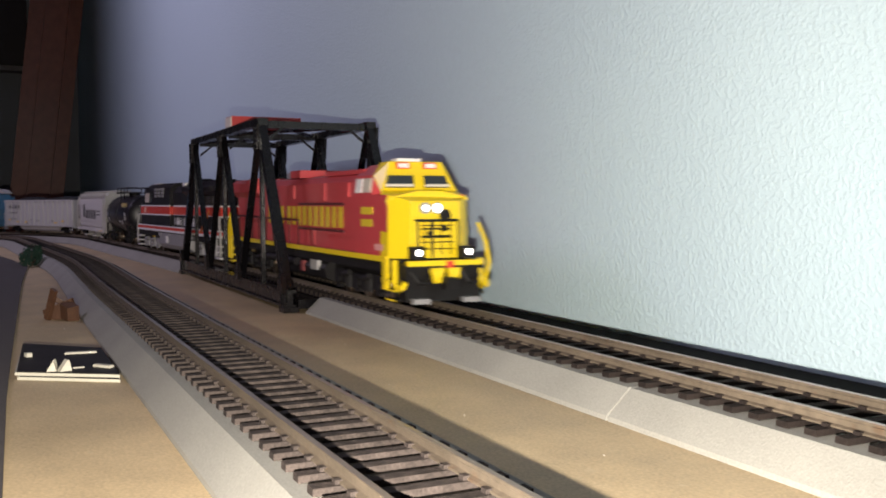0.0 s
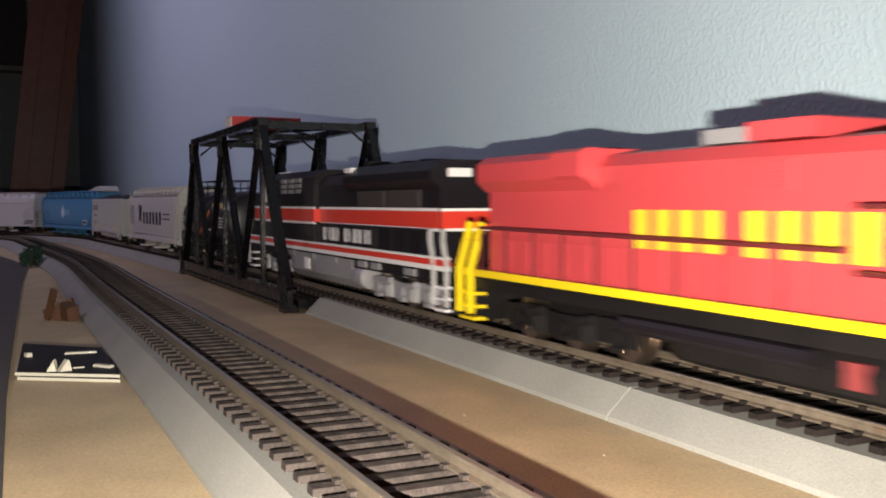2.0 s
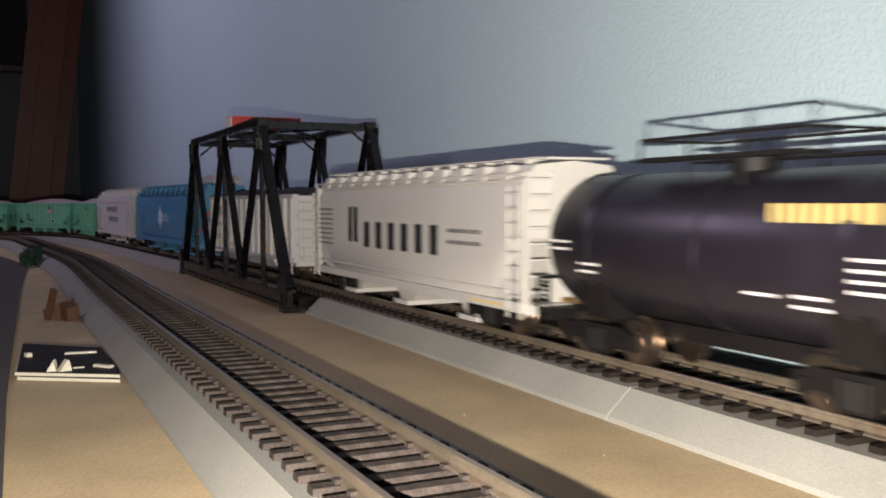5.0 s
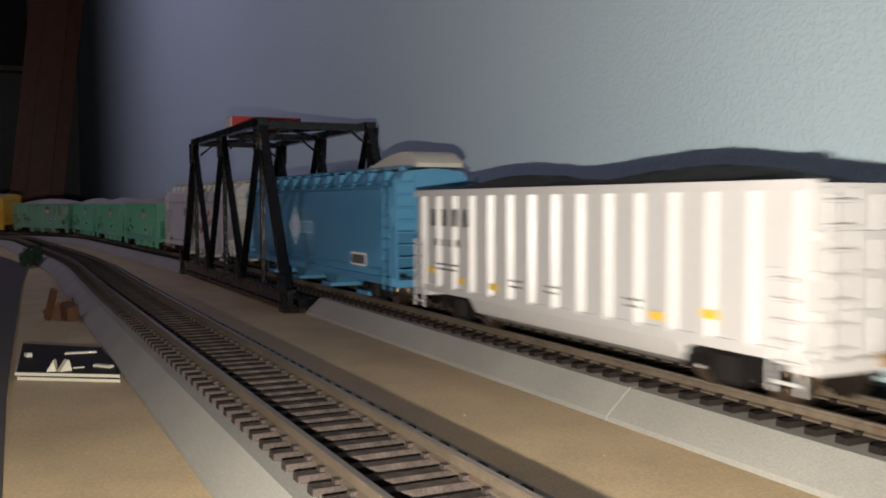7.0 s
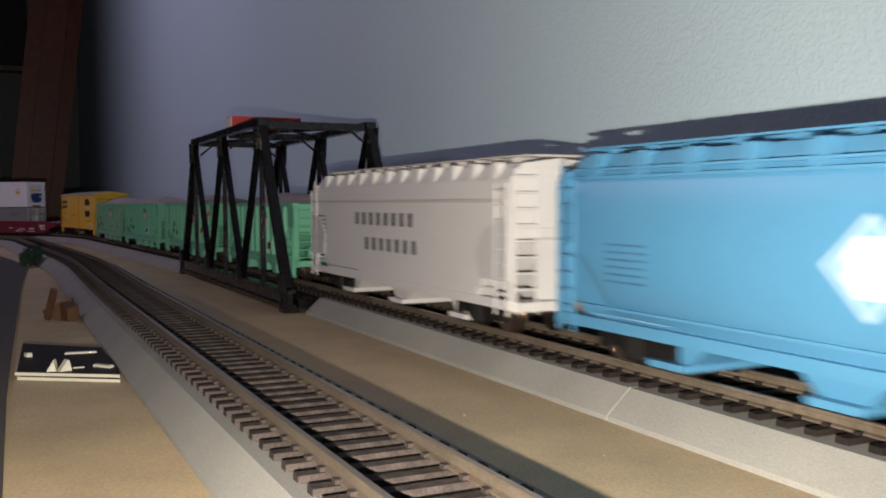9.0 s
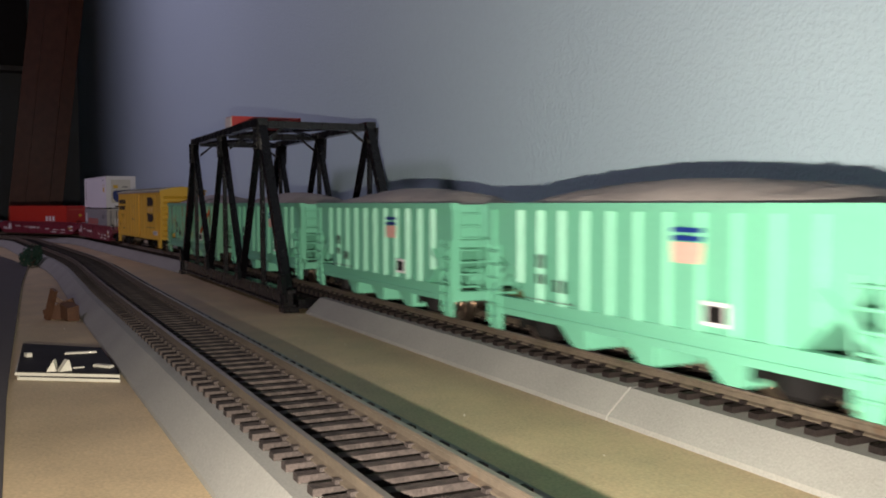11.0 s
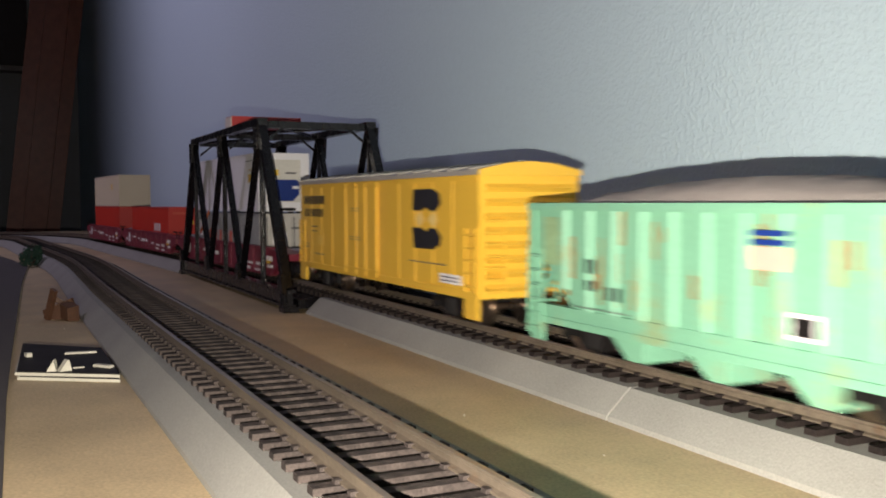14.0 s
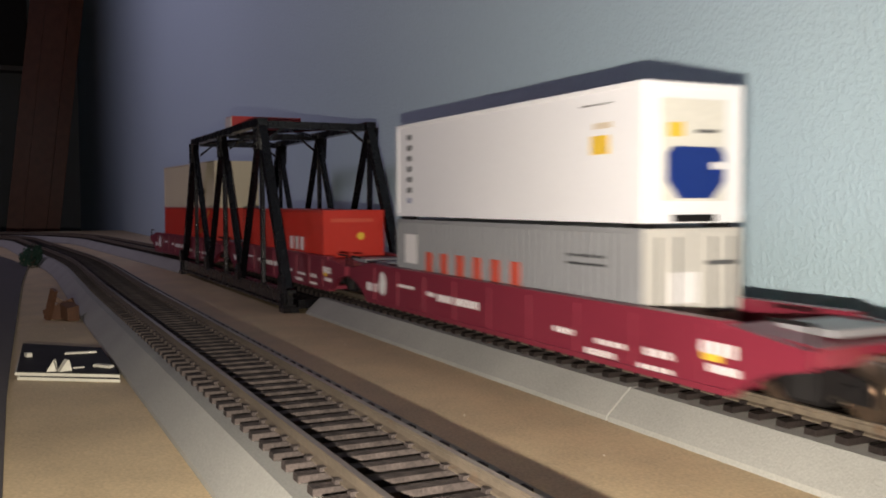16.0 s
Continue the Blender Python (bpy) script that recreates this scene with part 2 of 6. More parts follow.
def sweep(bm, outline, way, s0, s1, step_bend=0.02):
    """Push an outline (across, up; mm) along a way from s0 to s1 (metres)."""
    stops = [s1]
    s = max(s0, way.start)
    if s < s1:
        stops.append(s)
    s = min(s, s1)
    while s > s0 + 1e-6:
        s = max(s0, s - step_bend)
        stops.append(s)
    rings = []
    for s in stops:
        ring = []
        for across, up in outline:
            p, a = way.at(s, across * K)
            ring.append(bm.verts.new((p.x / K, p.y / K, up)))
        rings.append(ring)
    n = len(outline)
    for r0, r1 in zip(rings, rings[1:]):
        for i in range(n):
            bm.faces.new((r0[i], r0[(i + 1) % n], r1[(i + 1) % n], r1[i]))
    bm.faces.new(rings[0])
    bm.faces.new(rings[-1][::-1])
    return bm


GAP_SHADE_TOP = -9.0
DECK = -10.5  # the board's top, mm
WALL_Y = 58.0

# ---------------------------------------------------------------- room
X0, X1, Y0, Z0, Z1 = -2620, 1100, -3000, -900, 1500
FAR_PAINT = surface("far_paint", (0.42, 0.48, 0.52), 0.7, vary=0.05, grain=200, blot=3)
for name, lim, mat, lab in (
    ("wall_north", (X0, X1, WALL_Y, WALL_Y + 110, Z0, Z1), WALL, "blue-green painted wall with orange-peel texture"),
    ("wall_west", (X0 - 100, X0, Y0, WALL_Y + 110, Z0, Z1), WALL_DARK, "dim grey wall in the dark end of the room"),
    ("wall_south", (X0 - 100, X1 + 100, Y0 - 100, Y0, Z0, Z1), FAR_PAINT, "plain painted wall behind the railway table"),
    ("wall_east", (X1, X1 + 100, Y0, WALL_Y + 110, Z0, Z1), FAR_PAINT, "plain painted wall beside the railway table"),
    ("ceiling", (X0 - 100, X1 + 100, Y0 - 100, WALL_Y + 110, Z1, Z1 + 80), surface("ceiling_white", (0.72, 0.71, 0.69), 0.85, vary=0.04, grain=150, blot=3), "plain white ceiling"),
    ("floor", (X0 - 100, X1 + 100, Y0 - 100, WALL_Y + 110, Z0 - 60, Z0), surface("floor_carpet", (0.12, 0.10, 0.09), 0.9, grain=300, blot=5, bump=0.3), "dark carpet floor below the layout table"),
):
    bm = bmesh.new()
    box(bm, *lim)
    solid(name, bm, mat, lab, kind="structure")
bm = bmesh.new()
box(bm, -1720, 500, -2750, WALL_Y - 1.0, DECK - 12, DECK)
solid("layout_board", bm, BOARD, "brown hardboard top of the model railway table", "table top", bevel=0.6)
# Black strip added to darken the shadowed gap between roadbed and wall.
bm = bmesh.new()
box(bm, -640, 420, 29.0, WALL_Y - 1.1, DECK + 0.05, GAP_SHADE_TOP)
solid("gap_shade", bm, surface("black_strip", (0.007, 0.006, 0.006), 0.95, vary=0.2, spec=0.05), "thin black strip standing in for the shadowed gap along the foot of the wall", kind="structure")
frame_root = thing("table_frame", "dark wooden frame carrying the railway table", "table frame")
for y in (-2650, -20):
    for x in (-1600, 380):
        bm = bmesh.new()
        box(bm, x, x + 70, y - 35, y + 35, -900, DECK - 12)
        part("leg", bm, POST, frame_root)
    bm = bmesh.new()
    box(bm, -1530, 380, y - 18, y + 18, DECK - 90, DECK - 12.5)
    part("apron", bm, POST, frame_root)


# ---------------------------------------------------------------- roadbed and track
# Foam with the shade between rails and ties put into its colour.
DARK_BED = surface("shaded_foam", (0.075, 0.066, 0.054), 0.85, vary=0.3, grain=1500, blot=120, bump=0.3)


def roadbed(label, way, s0, s1, half_base, shelf=0.0, half_top=16.5, top=-3.6):
    """Foam roadbed: a flat core between two sloping shoulders, and a strip darkened for the shade between the rails."""
    root = thing("foam_roadbed", label, "roadbed", "roadbed pieces")
    lo = DECK + 0.1
    bm = bmesh.new()
    sweep(bm, [(-half_top, lo), (half_top + shelf, lo), (half_top + shelf, top), (-half_top, top)], way, s0, s1)
    core = part("core", bm, FOAM, root)
    bm = bmesh.new()
    sweep(bm, [(-7.4, top - 0.5), (7.4, top - 0.5), (7.4, top + 0.12), (-7.4, top + 0.12)], way, s0 + 0.0005, s1 - 0.0005)
    part("shaded_strip", bm, DARK_BED, core, "strip between the rails, darkened for the shade there")
    for s in (-1, 1):
        bm = bmesh.new()
        a, b = half_top + max(0, s) * shelf, half_base + max(0, s) * shelf
        sweep(bm, [(s * a, lo), (s * b, lo), (s * (b - 0.15), lo + 1.1), (s * a, top)], way, s0, s1)
        part("shoulder", bm, FOAM, root, "sloping foam shoulder")
    return root


roadbed("grey foam roadbed piece with a sloping shoulder", MAIN, -0.1672, 0.42, 22.9, 5.5)
roadbed("grey foam roadbed piece ending beside the bridge", MAIN, -0.388, -0.1678, 22.9, 5.5)
roadbed("grey foam roadbed curving away behind the bridge", MAIN, -3.60, -0.655, 22.3)
roadbed("grey foam roadbed under the empty track", EMPTY, -3.40, 0.42, 22.4)

RAIL_SECTION = [(-1.25, -2.35), (1.25, -2.35), (1.25, -2.0), (0.35, -1.75), (0.35, -0.75), (0.6, -0.55), (0.6, -0.02), (-0.6, -0.02), (-0.6, -0.55), (-0.35, -0.75), (-0.35, -1.75), (-1.25, -2.0)]
HEAD_SECTION = [(-0.55, -0.06), (0.55, -0.06), (0.5, 0.04), (-0.5, 0.04)]


def tie_mesh(material):
    bm = bmesh.new()
    prism(bm, [(-1.5, -4.5), (1.5, -4.5), (1.3, -2.42), (-1.3, -2.42)], -14.0, 14.0, "y")
    for y in (-8.6, 8.6):
        for side in (-1, 1):
            box(bm, -0.75, 0.75, y + side * 1.35 - 0.55, y + side * 1.35 + 0.55, -2.45, -1.75)
    return finish(bm, "tie", material)


TIE_STEP = 6.79


def track(label, way, s0, s1, single_from, material):
    root = thing("railway_track", label, "track", "tracks")
    one_tie = tie_mesh(material)
    for side in (-8.6, 8.6):
        bm = bmesh.new()
        sweep(bm, [(a + side, z) for a, z in RAIL_SECTION], way, s0, s1)
        r = part("rail", bm, RAIL, root, "brown weathered metal rail")
        bm = bmesh.new()
        sweep(bm, [(a + side, z) for a, z in HEAD_SECTION], way, s0, s1)
        part("rail_head", bm, RAIL_TOP, r, "worn bright running surface")
    n = int((s1 - s0) * 1000 / TIE_STEP)
    rest = bmesh.new()
    for i in range(n):
        s = s1 - 0.003 - i * TIE_STEP * K + random.uniform(-0.2, 0.2) * K
        p, a = way.at(s)
        if single_from <= s <= -0.04:
            t = share("tie", one_tie, root, (p.x / K, p.y / K, random.uniform(-0.05, 0.05)))
            t.rotation_euler = (0, 0, a + random.uniform(-0.008, 0.008))
        else:
            m = Matrix.Translation((p.x / K, p.y / K, 0)) @ Matrix.Rotation(a, 4, "Z")
            vs = [rest.verts.new(m @ Vector(c)) for c in ((-1.3, -14.0, -4.5), (1.3, -14.0, -4.5), (1.3, 14.0, -4.5), (-1.3, 14.0, -4.5), (-1.1, -14.0, -2.4), (1.1, -14.0, -2.4), (1.1, 14.0, -2.4), (-1.1, 14.0, -2.4))]
            for f in ((4, 5, 6, 7), (0, 1, 5, 4), (1, 2, 6, 5), (2, 3, 7, 6), (3, 0, 4, 7)):
                rest.faces.new([vs[k] for k in f])
    far = part("ties", rest, material, root, "far run of dark plastic ties")
    far["kind"] = "stuff"
    return root


TRACKS = [("track of dark plastic ties and brown rails carrying the train", MAIN, -3.58, 0.40, -0.72, TIE), ("empty track of dark plastic ties and brown rails", EMPTY, -3.38, 0.40, -0.95, TIE_DUSTY)]


# ---------------------------------------------------------------- truss bridge
def truss_bridge():
    root = thing("truss_bridge", "black plastic through-truss bridge carrying the track", "bridge")
    lows = [-645, -562, -482, -400]
    tops = [-604, -522, -441]
    zt, zb = 76.0, -1.0
    for y in (-27.5, 27.5):
        bm = bmesh.new()
        box(bm, lows[0] - 4, lows[-1] + 4, y - 1.4, y + 1.4, zb - 6.2, zb - 1.0)
        box(bm, lows[0] - 4, lows[-1] + 4, y - 2.8, y + 2.8, zb - 1.0, zb + 0.3)
        box(bm, lows[0] - 4, lows[-1] + 4, y - 2.8, y + 2.8, zb - 7.2, zb - 6.2)
        part("bottom_chord", bm, BRIDGE, root, bevel=0.3)
        for fx in (lows[-1] - 1, lows[-1] + 3, lows[0] - 3, lows[0] + 1):
            bm = bmesh.new()
            rod(bm, (fx, y - 2.2, DECK + 0.05), (fx, y - 2.2, zb - 1.2), 0.9, 10)
            part("foot_pin", bm, BRIDGE, root)
        bm = bmesh.new()
        box(bm, tops[0] - 3, tops[-1] + 3, y - 2.4, y + 2.4, zt - 1.6, zt + 1.8)
        part("top_chord", bm, BRIDGE, root, bevel=0.4)
        for i, tx in enumerate(tops):
            for bx in (lows[i], lows[i + 1]):
                end = (i == 0 and bx == lows[0]) or (i == 2 and bx == lows[3])
                bm = bmesh.new()
                w = 4.2 if end else 2.2
                bar(bm, (tx, y, zt - 1), (bx, y, zb), w, 4.0 if end else 2.2)
                if not end:
                    bar(bm, (tx, y - 1.6, zt - 1), (bx, y - 1.6, zb), 0.9, 0.9)
                part("end_post" if end else "diagonal", bm, BRIDGE, root, bevel=0.3)
            bm = bmesh.new()
            box(bm, tx - 1.1, tx + 1.1, y - 1.0, y + 1.0, zb, zt - 2)
            part("vertical", bm, BRIDGE, root)
            bm = bmesh.new()
            s = -1 if y < 0 else 1
            prism(bm, [(tx - 4.4, zt - 1), (tx + 4.4, zt - 1), (tx + 2.6, zt - 13), (tx - 2.6, zt - 13)], y + s * 2.2, y + s * 3.3, "y")
            for k in range(5):
                for dx in (-1.8, 1.8):
                    rod(bm, (tx + dx, y + s * 3.2, zt - 3 - k * 2.4), (tx + dx, y + s * 3.8, zt - 3 - k * 2.4), 0.45, 6)
            part("gusset", bm, BRIDGE, root)
        for i, bx in enumerate(lows):
            bm = bmesh.new()
            prism(bm, [(bx - 4.5, zb - 1), (bx + 4.5, zb - 1), (bx + 2.2, zb + 7), (bx - 2.2, zb + 7)], *sorted((y * 1.06, y * 1.13)), "y")
            part("joint_plate", bm, BRIDGE, root)
    for tx in tops:
        bm = bmesh.new()
        box(bm, tx - 1.8, tx + 1.8, -24.5, 24.5, zt - 2.6, zt + 0.8)
        for s in (-1, 1):
            prism(bm, [(s * 24.5, zt - 9), (s * 24.5, zt - 7.4), (s * 17.5, zt - 2), (s * 16, zt - 2)][::s], tx - 0.5, tx + 0.5, "x")
        part("cross_strut", bm, BRIDGE, root)
    for i in range(2):
        for sgn in (-1, 1):
            bm = bmesh.new()
            rod(bm, (tops[i], -24 * sgn, zt - 0.3), (tops[i + 1], 24 * sgn, zt - 0.3), 1.0, 6)
            part("top_brace", bm, BRIDGE, root)
    bm = bmesh.new()
    box(bm, -650, -395, -24.0, 24.0, -9.0, -5.0)
    part("deck", bm, BRIDGE, root)
    for bx in (-648, -398):
        for y in (-27.5, 27.5):
            bm = bmesh.new()
            box(bm, bx - 4, bx + 4, y - 3.4, y + 3.4, DECK + 0.05, -8.2)
            part("bearing_foot", bm, BRIDGE, root, bevel=0.4)
    return root


truss_bridge()
bm = bmesh.new()
box(bm, -7, 7, -19, 19, 0, 6.0)
red_box = solid("red_block", bm, BRICK_RED, "small red box lying across the top of the bridge", "box", bevel=0.4, at=(-505, -9.5, 77.85))
bm = bmesh.new()
box(bm, -6.6, 6.6, -0.3, 0.3, 0.4, 5.6)
part("end_face", bm, PALE, red_box, "pale end face", at=(0, -19.2, 0))


# ---------------------------------------------------------------- trucks and wheels
def wheelset_mesh(r):
    bm = bmesh.new()
    for y in (-8.2, 8.2):
        s = 1 if y > 0 else -1
        rod(bm, (0, y - 1.3, 0), (0, y + 1.3, 0), r, 20)
        rod(bm, (0, y - s * 1.3, 0), (0, y - s * 2.0, 0), r + 0.8, 20)
        rod(bm, (0, y + s * 1.2, 0), (0, y + s * 1.7, 0), r * 0.45, 10)
        for k in range(4):
            a = k * math.pi / 2 + 0.4
            rod(bm, (math.cos(a) * r * 0.68, y + s * 1.2, math.sin(a) * r * 0.68), (math.cos(a) * r * 0.68, y + s * 1.5, math.sin(a) * r * 0.68), r * 0.12, 6)
    rod(bm, (0, -12.6, 0), (0, 12.6, 0), 1.0, 8)
    return finish(bm, "wheelset", STEEL, smooth=True)


WHEELS = {5.2: wheelset_mesh(5.2), 6.0: wheelset_mesh(6.0)}
SPINNING = []


def truck_mesh(n, base, r, material, heavy):
    bm = bmesh.new()
    half = base / 2
    for y in (-12.6, 12.6):
        s = 1 if y > 0 else -1
        if heavy:
            pts = [(-half - 6, r - 2), (-half - 6, r + 3.5), (-half + 4, r + 4.5), (-3, r + 3.2), (3, r + 3.2), (half - 4, r + 4.5), (half + 6, r + 3.5), (half + 6, r - 2), (half - 5, r - 1.5), (5, r - 2.8), (-5, r - 2.8), (-half + 5, r - 1.5)]
        else:
            pts = [(-half - 3.4, r - 1.8), (-half - 3.4, r + 2.0), (-half + 2, r + 3.4), (half - 2, r + 3.4), (half + 3.4, r + 2.0), (half + 3.4, r - 1.8), (half - 3.2, r - 0.6), (4, r - 3.4), (-4, r - 3.4), (-half + 3.2, r - 0.6)]
        prism(bm, pts, y - 0.9, y + 0.9, "y")
        for k in range(n):
            x = -half + k * base / (n - 1)
            rod(bm, (x, y + s * 0.8, r), (x, y + s * 1.9, r), 2.1 if heavy else 1.7, 10)
            if heavy:
                box(bm, x - 2.6, x + 2.6, min(y, y + s * 1.6), max(y, y + s * 1.6), r - 3.4, r - 2.0)
        for x in ((-half / 2, half / 2) if heavy else (0,)):
            for dx in (-2.1, 0, 2.1):
                rod(bm, (x + dx, y + s * 1.0, r - 2.6), (x + dx, y + s * 1.0, r + 2.4), 0.95, 7)
            if heavy:
                rod(bm, (x - 3.5, y + s * 1.9, r + 2.2), (x + 3.5, y + s * 1.9, r + 3.6), 1.2, 8)
    box(bm, -2.5, 2.5, -12, 12, r - 1.2, r + 2.6)
    return finish(bm, "truck", material)


TRUCKS = {"freight": truck_mesh(2, 20.5, 5.2, BLACK, False), "heavy_black": truck_mesh(3, 45, 6.0, BLACK, True), "heavy_silver": truck_mesh(3, 45, 6.0, SILVER, True)}


def truck(root, x, style="freight"):
    ob = share("truck", TRUCKS[style], root, (x, 0, 0))
    n, base, r = (2, 20.5, 5.2) if style == "freight" else (3, 45, 6.0)
    if style == "heavy_silver":
        ob["label"] = "silver-painted three-axle truck"
    for k in range(n):
        w = share("wheelset", WHEELS[r], ob, (-base / 2 + k * base / (n - 1), 0, r))
        SPINNING.append((w, -base / 2 + k * base / (n - 1), r))
    return ob


def coupler(root, x, material=None):
    bm = bmesh.new()
    s = 1 if x > 0 else -1
    x0, x1 = sorted((x, x + s * 9))
    box(bm, x0, x1, -1.3, 1.3, 8.3, 10.6)
    k0, k1 = sorted((x + s * 8, x + s * 12))
    box(bm, k0, k1, -2.3, 2.3, 7.3, 11.4)
    part("coupler", bm, material or BRASS, root, bevel=0.3)


# ---------------------------------------------------------------- small fittings
def ladder(bm, x0, x1, y, z0, z1, n, r=0.38):
    """Two stiles and n rungs on a side at y."""
    for x in (x0, x1):
        rod(bm, (x, y, z0), (x, y, z1), r, 6)
    for k in range(n):
        z = z0 + (z1 - z0) * (k + 0.5) / n
        rod(bm, (x0, y, z), (x1, y, z), r, 6)


def end_ladder(bm, x, y0, y1, z0, z1, n, r=0.38):
    for y in (y0, y1):
        rod(bm, (x, y, z0), (x, y, z1), r, 6)
    for k in range(n):
        z = z0 + (z1 - z0) * (k + 0.5) / n
        rod(bm, (x, y0, z), (x, y1, z), r, 6)


def letters(root, x0, x1, z0, z1, y, n, material, label, gap=0.28, name="lettering"):
    """A word as n plain bars on the side at y, set just proud of it."""
    bm = bmesh.new()
    step = (x1 - x0) / n
    for i in range(n):
        a, b = x0 + i * step + step * (gap + 0.14) / 2, x0 + (i + 1) * step - step * (gap + 0.14) / 2
        s = -0.14 if y < 0 else 0.14
        ya, yb = sorted((y, y + s))
        box(bm, a, b, ya, yb, z0, z1)
    return part(name, bm, material, root, label)


def patch(root, x0, x1, z0, z1, y, material, label="", name="marking", thick=0.13):
    bm = bmesh.new()
    ya, yb = sorted((y, y - thick if y < 0 else y + thick))
    box(bm, x0, x1, ya, yb, z0, z1)
    return part(name, bm, material, root, label)


def lines(root, x0, x1, z0, z1, y, rows, material, label="", seed=1):
    """Small unreadable writing: rows of short bars."""
    bm = bmesh.new()
    rnd = random.Random(seed)
    h = (z1 - z0) / rows
    ya, yb = sorted((y, y - 0.12 if y < 0 else y + 0.12))
    for k in range(rows):
        x = x0
        while x < x1 - 0.5:
            w = rnd.uniform(0.5, 1.6)
            box(bm, x, min(x + w, x1), ya, yb, z0 + k * h + h * 0.28, z0 + k * h + h * 0.62)
            x += w + rnd.uniform(0.4, 0.9)
    return part("small_lettering", bm, material, root, label)


# ---------------------------------------------------------------- cars
MOVING = []  # thing, its middle along the train in metres, half its truck spacing in metres


def car_root(name, label, category, rear, front, group=""):
    root = thing(name, label, category, group)
    half = (front - rear) / 2
    MOVING.append((root, (front + rear) / 2, max(half - 0.027, 0.02)))
    return root, half * 1000


def covered_hopper(label, rear, front, paint, z1, round_side, bays, hatch_paint):
    root, h = car_root("covered_hopper", label, "hopper car", rear, front, "freight cars")
    slope = 22.0
    w = 17.4
    if round_side:
        side = []
        for k in range(12):
            z = 9 + (z1 - 10.2) * k / 11
            side.append((w * (1 - 0.34 * abs((z - 25) / 24) ** 2.8), z))
        prof = [(-y, z) for y, z in side] + [(0, z1)] + side[::-1]
    else:
        prof = [(-w + 0.6, 9), (-w, 11), (-w, 38), (-w + 0.9, 38.6), (-w + 1.6, 44), (-w + 5, z1 - 1.6), (0, z1), (w - 5, z1 - 1.6), (w - 1.6, 44), (w - 0.9, 38.6), (w, 38), (w, 11), (w - 0.6, 9)]
    bm = bmesh.new()
    n = len(prof)
    rings = []
    for x, cut in ((-h + 3, 1), (-h + slope, 0), (h - slope, 0), (h - 3, 1)):
        ring = [bm.verts.new((x, y, max(z, 30) if cut else z)) for y, z in prof]
        rings.append(ring)
    for a, b in zip(rings, rings[1:]):
        for i in range(n):
            bm.faces.new((a[i], a[(i + 1) % n], b[(i + 1) % n], b[i]))
    bm.faces.new(rings[0])
    bm.faces.new(rings[-1][::-1])
    bmesh.ops.remove_doubles(bm, verts=bm.verts, dist=0.001)
    bmesh.ops.dissolve_degenerate(bm, dist=0.001, edges=bm.edges)
    body = part("body", bm, paint, root, smooth=round_side)
    # side ribs and sill
    for s in (-1, 1):
        bm = bmesh.new()
        ya, yb = sorted((s * (w - 1.6), s * (w + 0.35)))
        box(bm, -h + 1, h - 1, ya, yb, 8.2, 10.8)
        box(bm, -h + 10, h - 10, *sorted((s * (w - 0.8), s * (w + 0.15))), 13.2, 13.8)
        part("side_sill", bm, paint, root)
        if round_side:
            bm = bmesh.new()
            for z in (43.2, 45.0):
                box(bm, -h + 4, h - 4, *sorted((s * (w - 4.0), s * (w - 1.5))), z, z + 0.6)
            part("roof_rail", bm, paint, root)
        else:
            bm = bmesh.new()
            box(bm, -h + 4, h - 4, *sorted((s * (w - 1), s * (w + 0.25))), 37.6, 38.5)
            part("side_band", bm, hatch_paint, root)
    # ends
    for e in (-1, 1):
        bm = bmesh.new()
        x0, x1 = sorted((e * (h - 4), e * (h - 1.5)))
        for y in (-w + 1, w - 2.2):
            box(bm, x0, x1, y, y + 1.6, 8, z1 - 5)
            prism(bm, [(e * (h - 3), 30), (e * (h - 3), 32), (e * (h - slope), 13), (e * (h - slope), 11)][::e], y, y + 1.2, "y")
        box(bm, x0, x1, -w + 2, w - 2, 28, 30.5)
        box(bm, *sorted((e * (h - 8), e * h)), -w + 1.5, w - 1.5, 7.6, 10.2)
        box(bm, *sorted((e * (h - 7), e * (h - 5.8))), -6, 6, 10, 30)
        rod(bm, (e * (h - 9), -5, 15), (e * (h - 9), 5, 15), 3.2, 10)
        if round_side:
            for y in (-w + 2.0, w - 3.0):
                prism(bm, [(e * (h - 3.2), 30), (e * (h - 3.2), 17), (e * (h - 11), 11), (e * (h - slope - 3), 10.4)][::e], y, y + 1.0, "y")
        part("end_frame", bm, paint, root)
        bm = bmesh.new()
        for y in (-w - 0.3, w + 0.3):
            ladder(bm, e * (h - 1.8), e * (h - 8.5), y, 6.5, z1 - 7, 9)
        for y0 in (-w + 1.5, w - 8.5):
            end_ladder(bm, e * (h - 0.7), y0, y0 + 7, 7, z1 - 3, 9)
        part("ladder", bm, paint, root)
        bm = bmesh.new()
        box(bm, *sorted((e * (h - 7), e * (h - 0.6))), -10, 10, z1 + 0.2, z1 + 0.8)
        part("roof_step", bm, hatch_paint, root)
        truck(root, e * (h - 27))
        coupler(root, e * (h - 1))
    # roof hatches and walkway
    bm = bmesh.new()
    for y in (-8.6, 8.6):
        box(bm, -h + 5, h - 5, y - 1.6, y + 1.6, z1 + 0.5, z1 + 1.0)
    for k in range(14):
        x = -h + 12 + k * (2 * h - 24) / 13
        for y in (-8.6, 8.6):
            box(bm, x - 0.5, x + 0.5, y - 1.4, y + 1.4, z1 - 1.2, z1 + 0.5)
    part("roof_walkway", bm, hatch_paint, root)
    bm = bmesh.new()
    box(bm, -h + 18, h - 18, -3.4, 3.4, z1 - 0.2, z1 + 1.5)
    part("hatch", bm, hatch_paint, root, bevel=0.4)
    m = 12
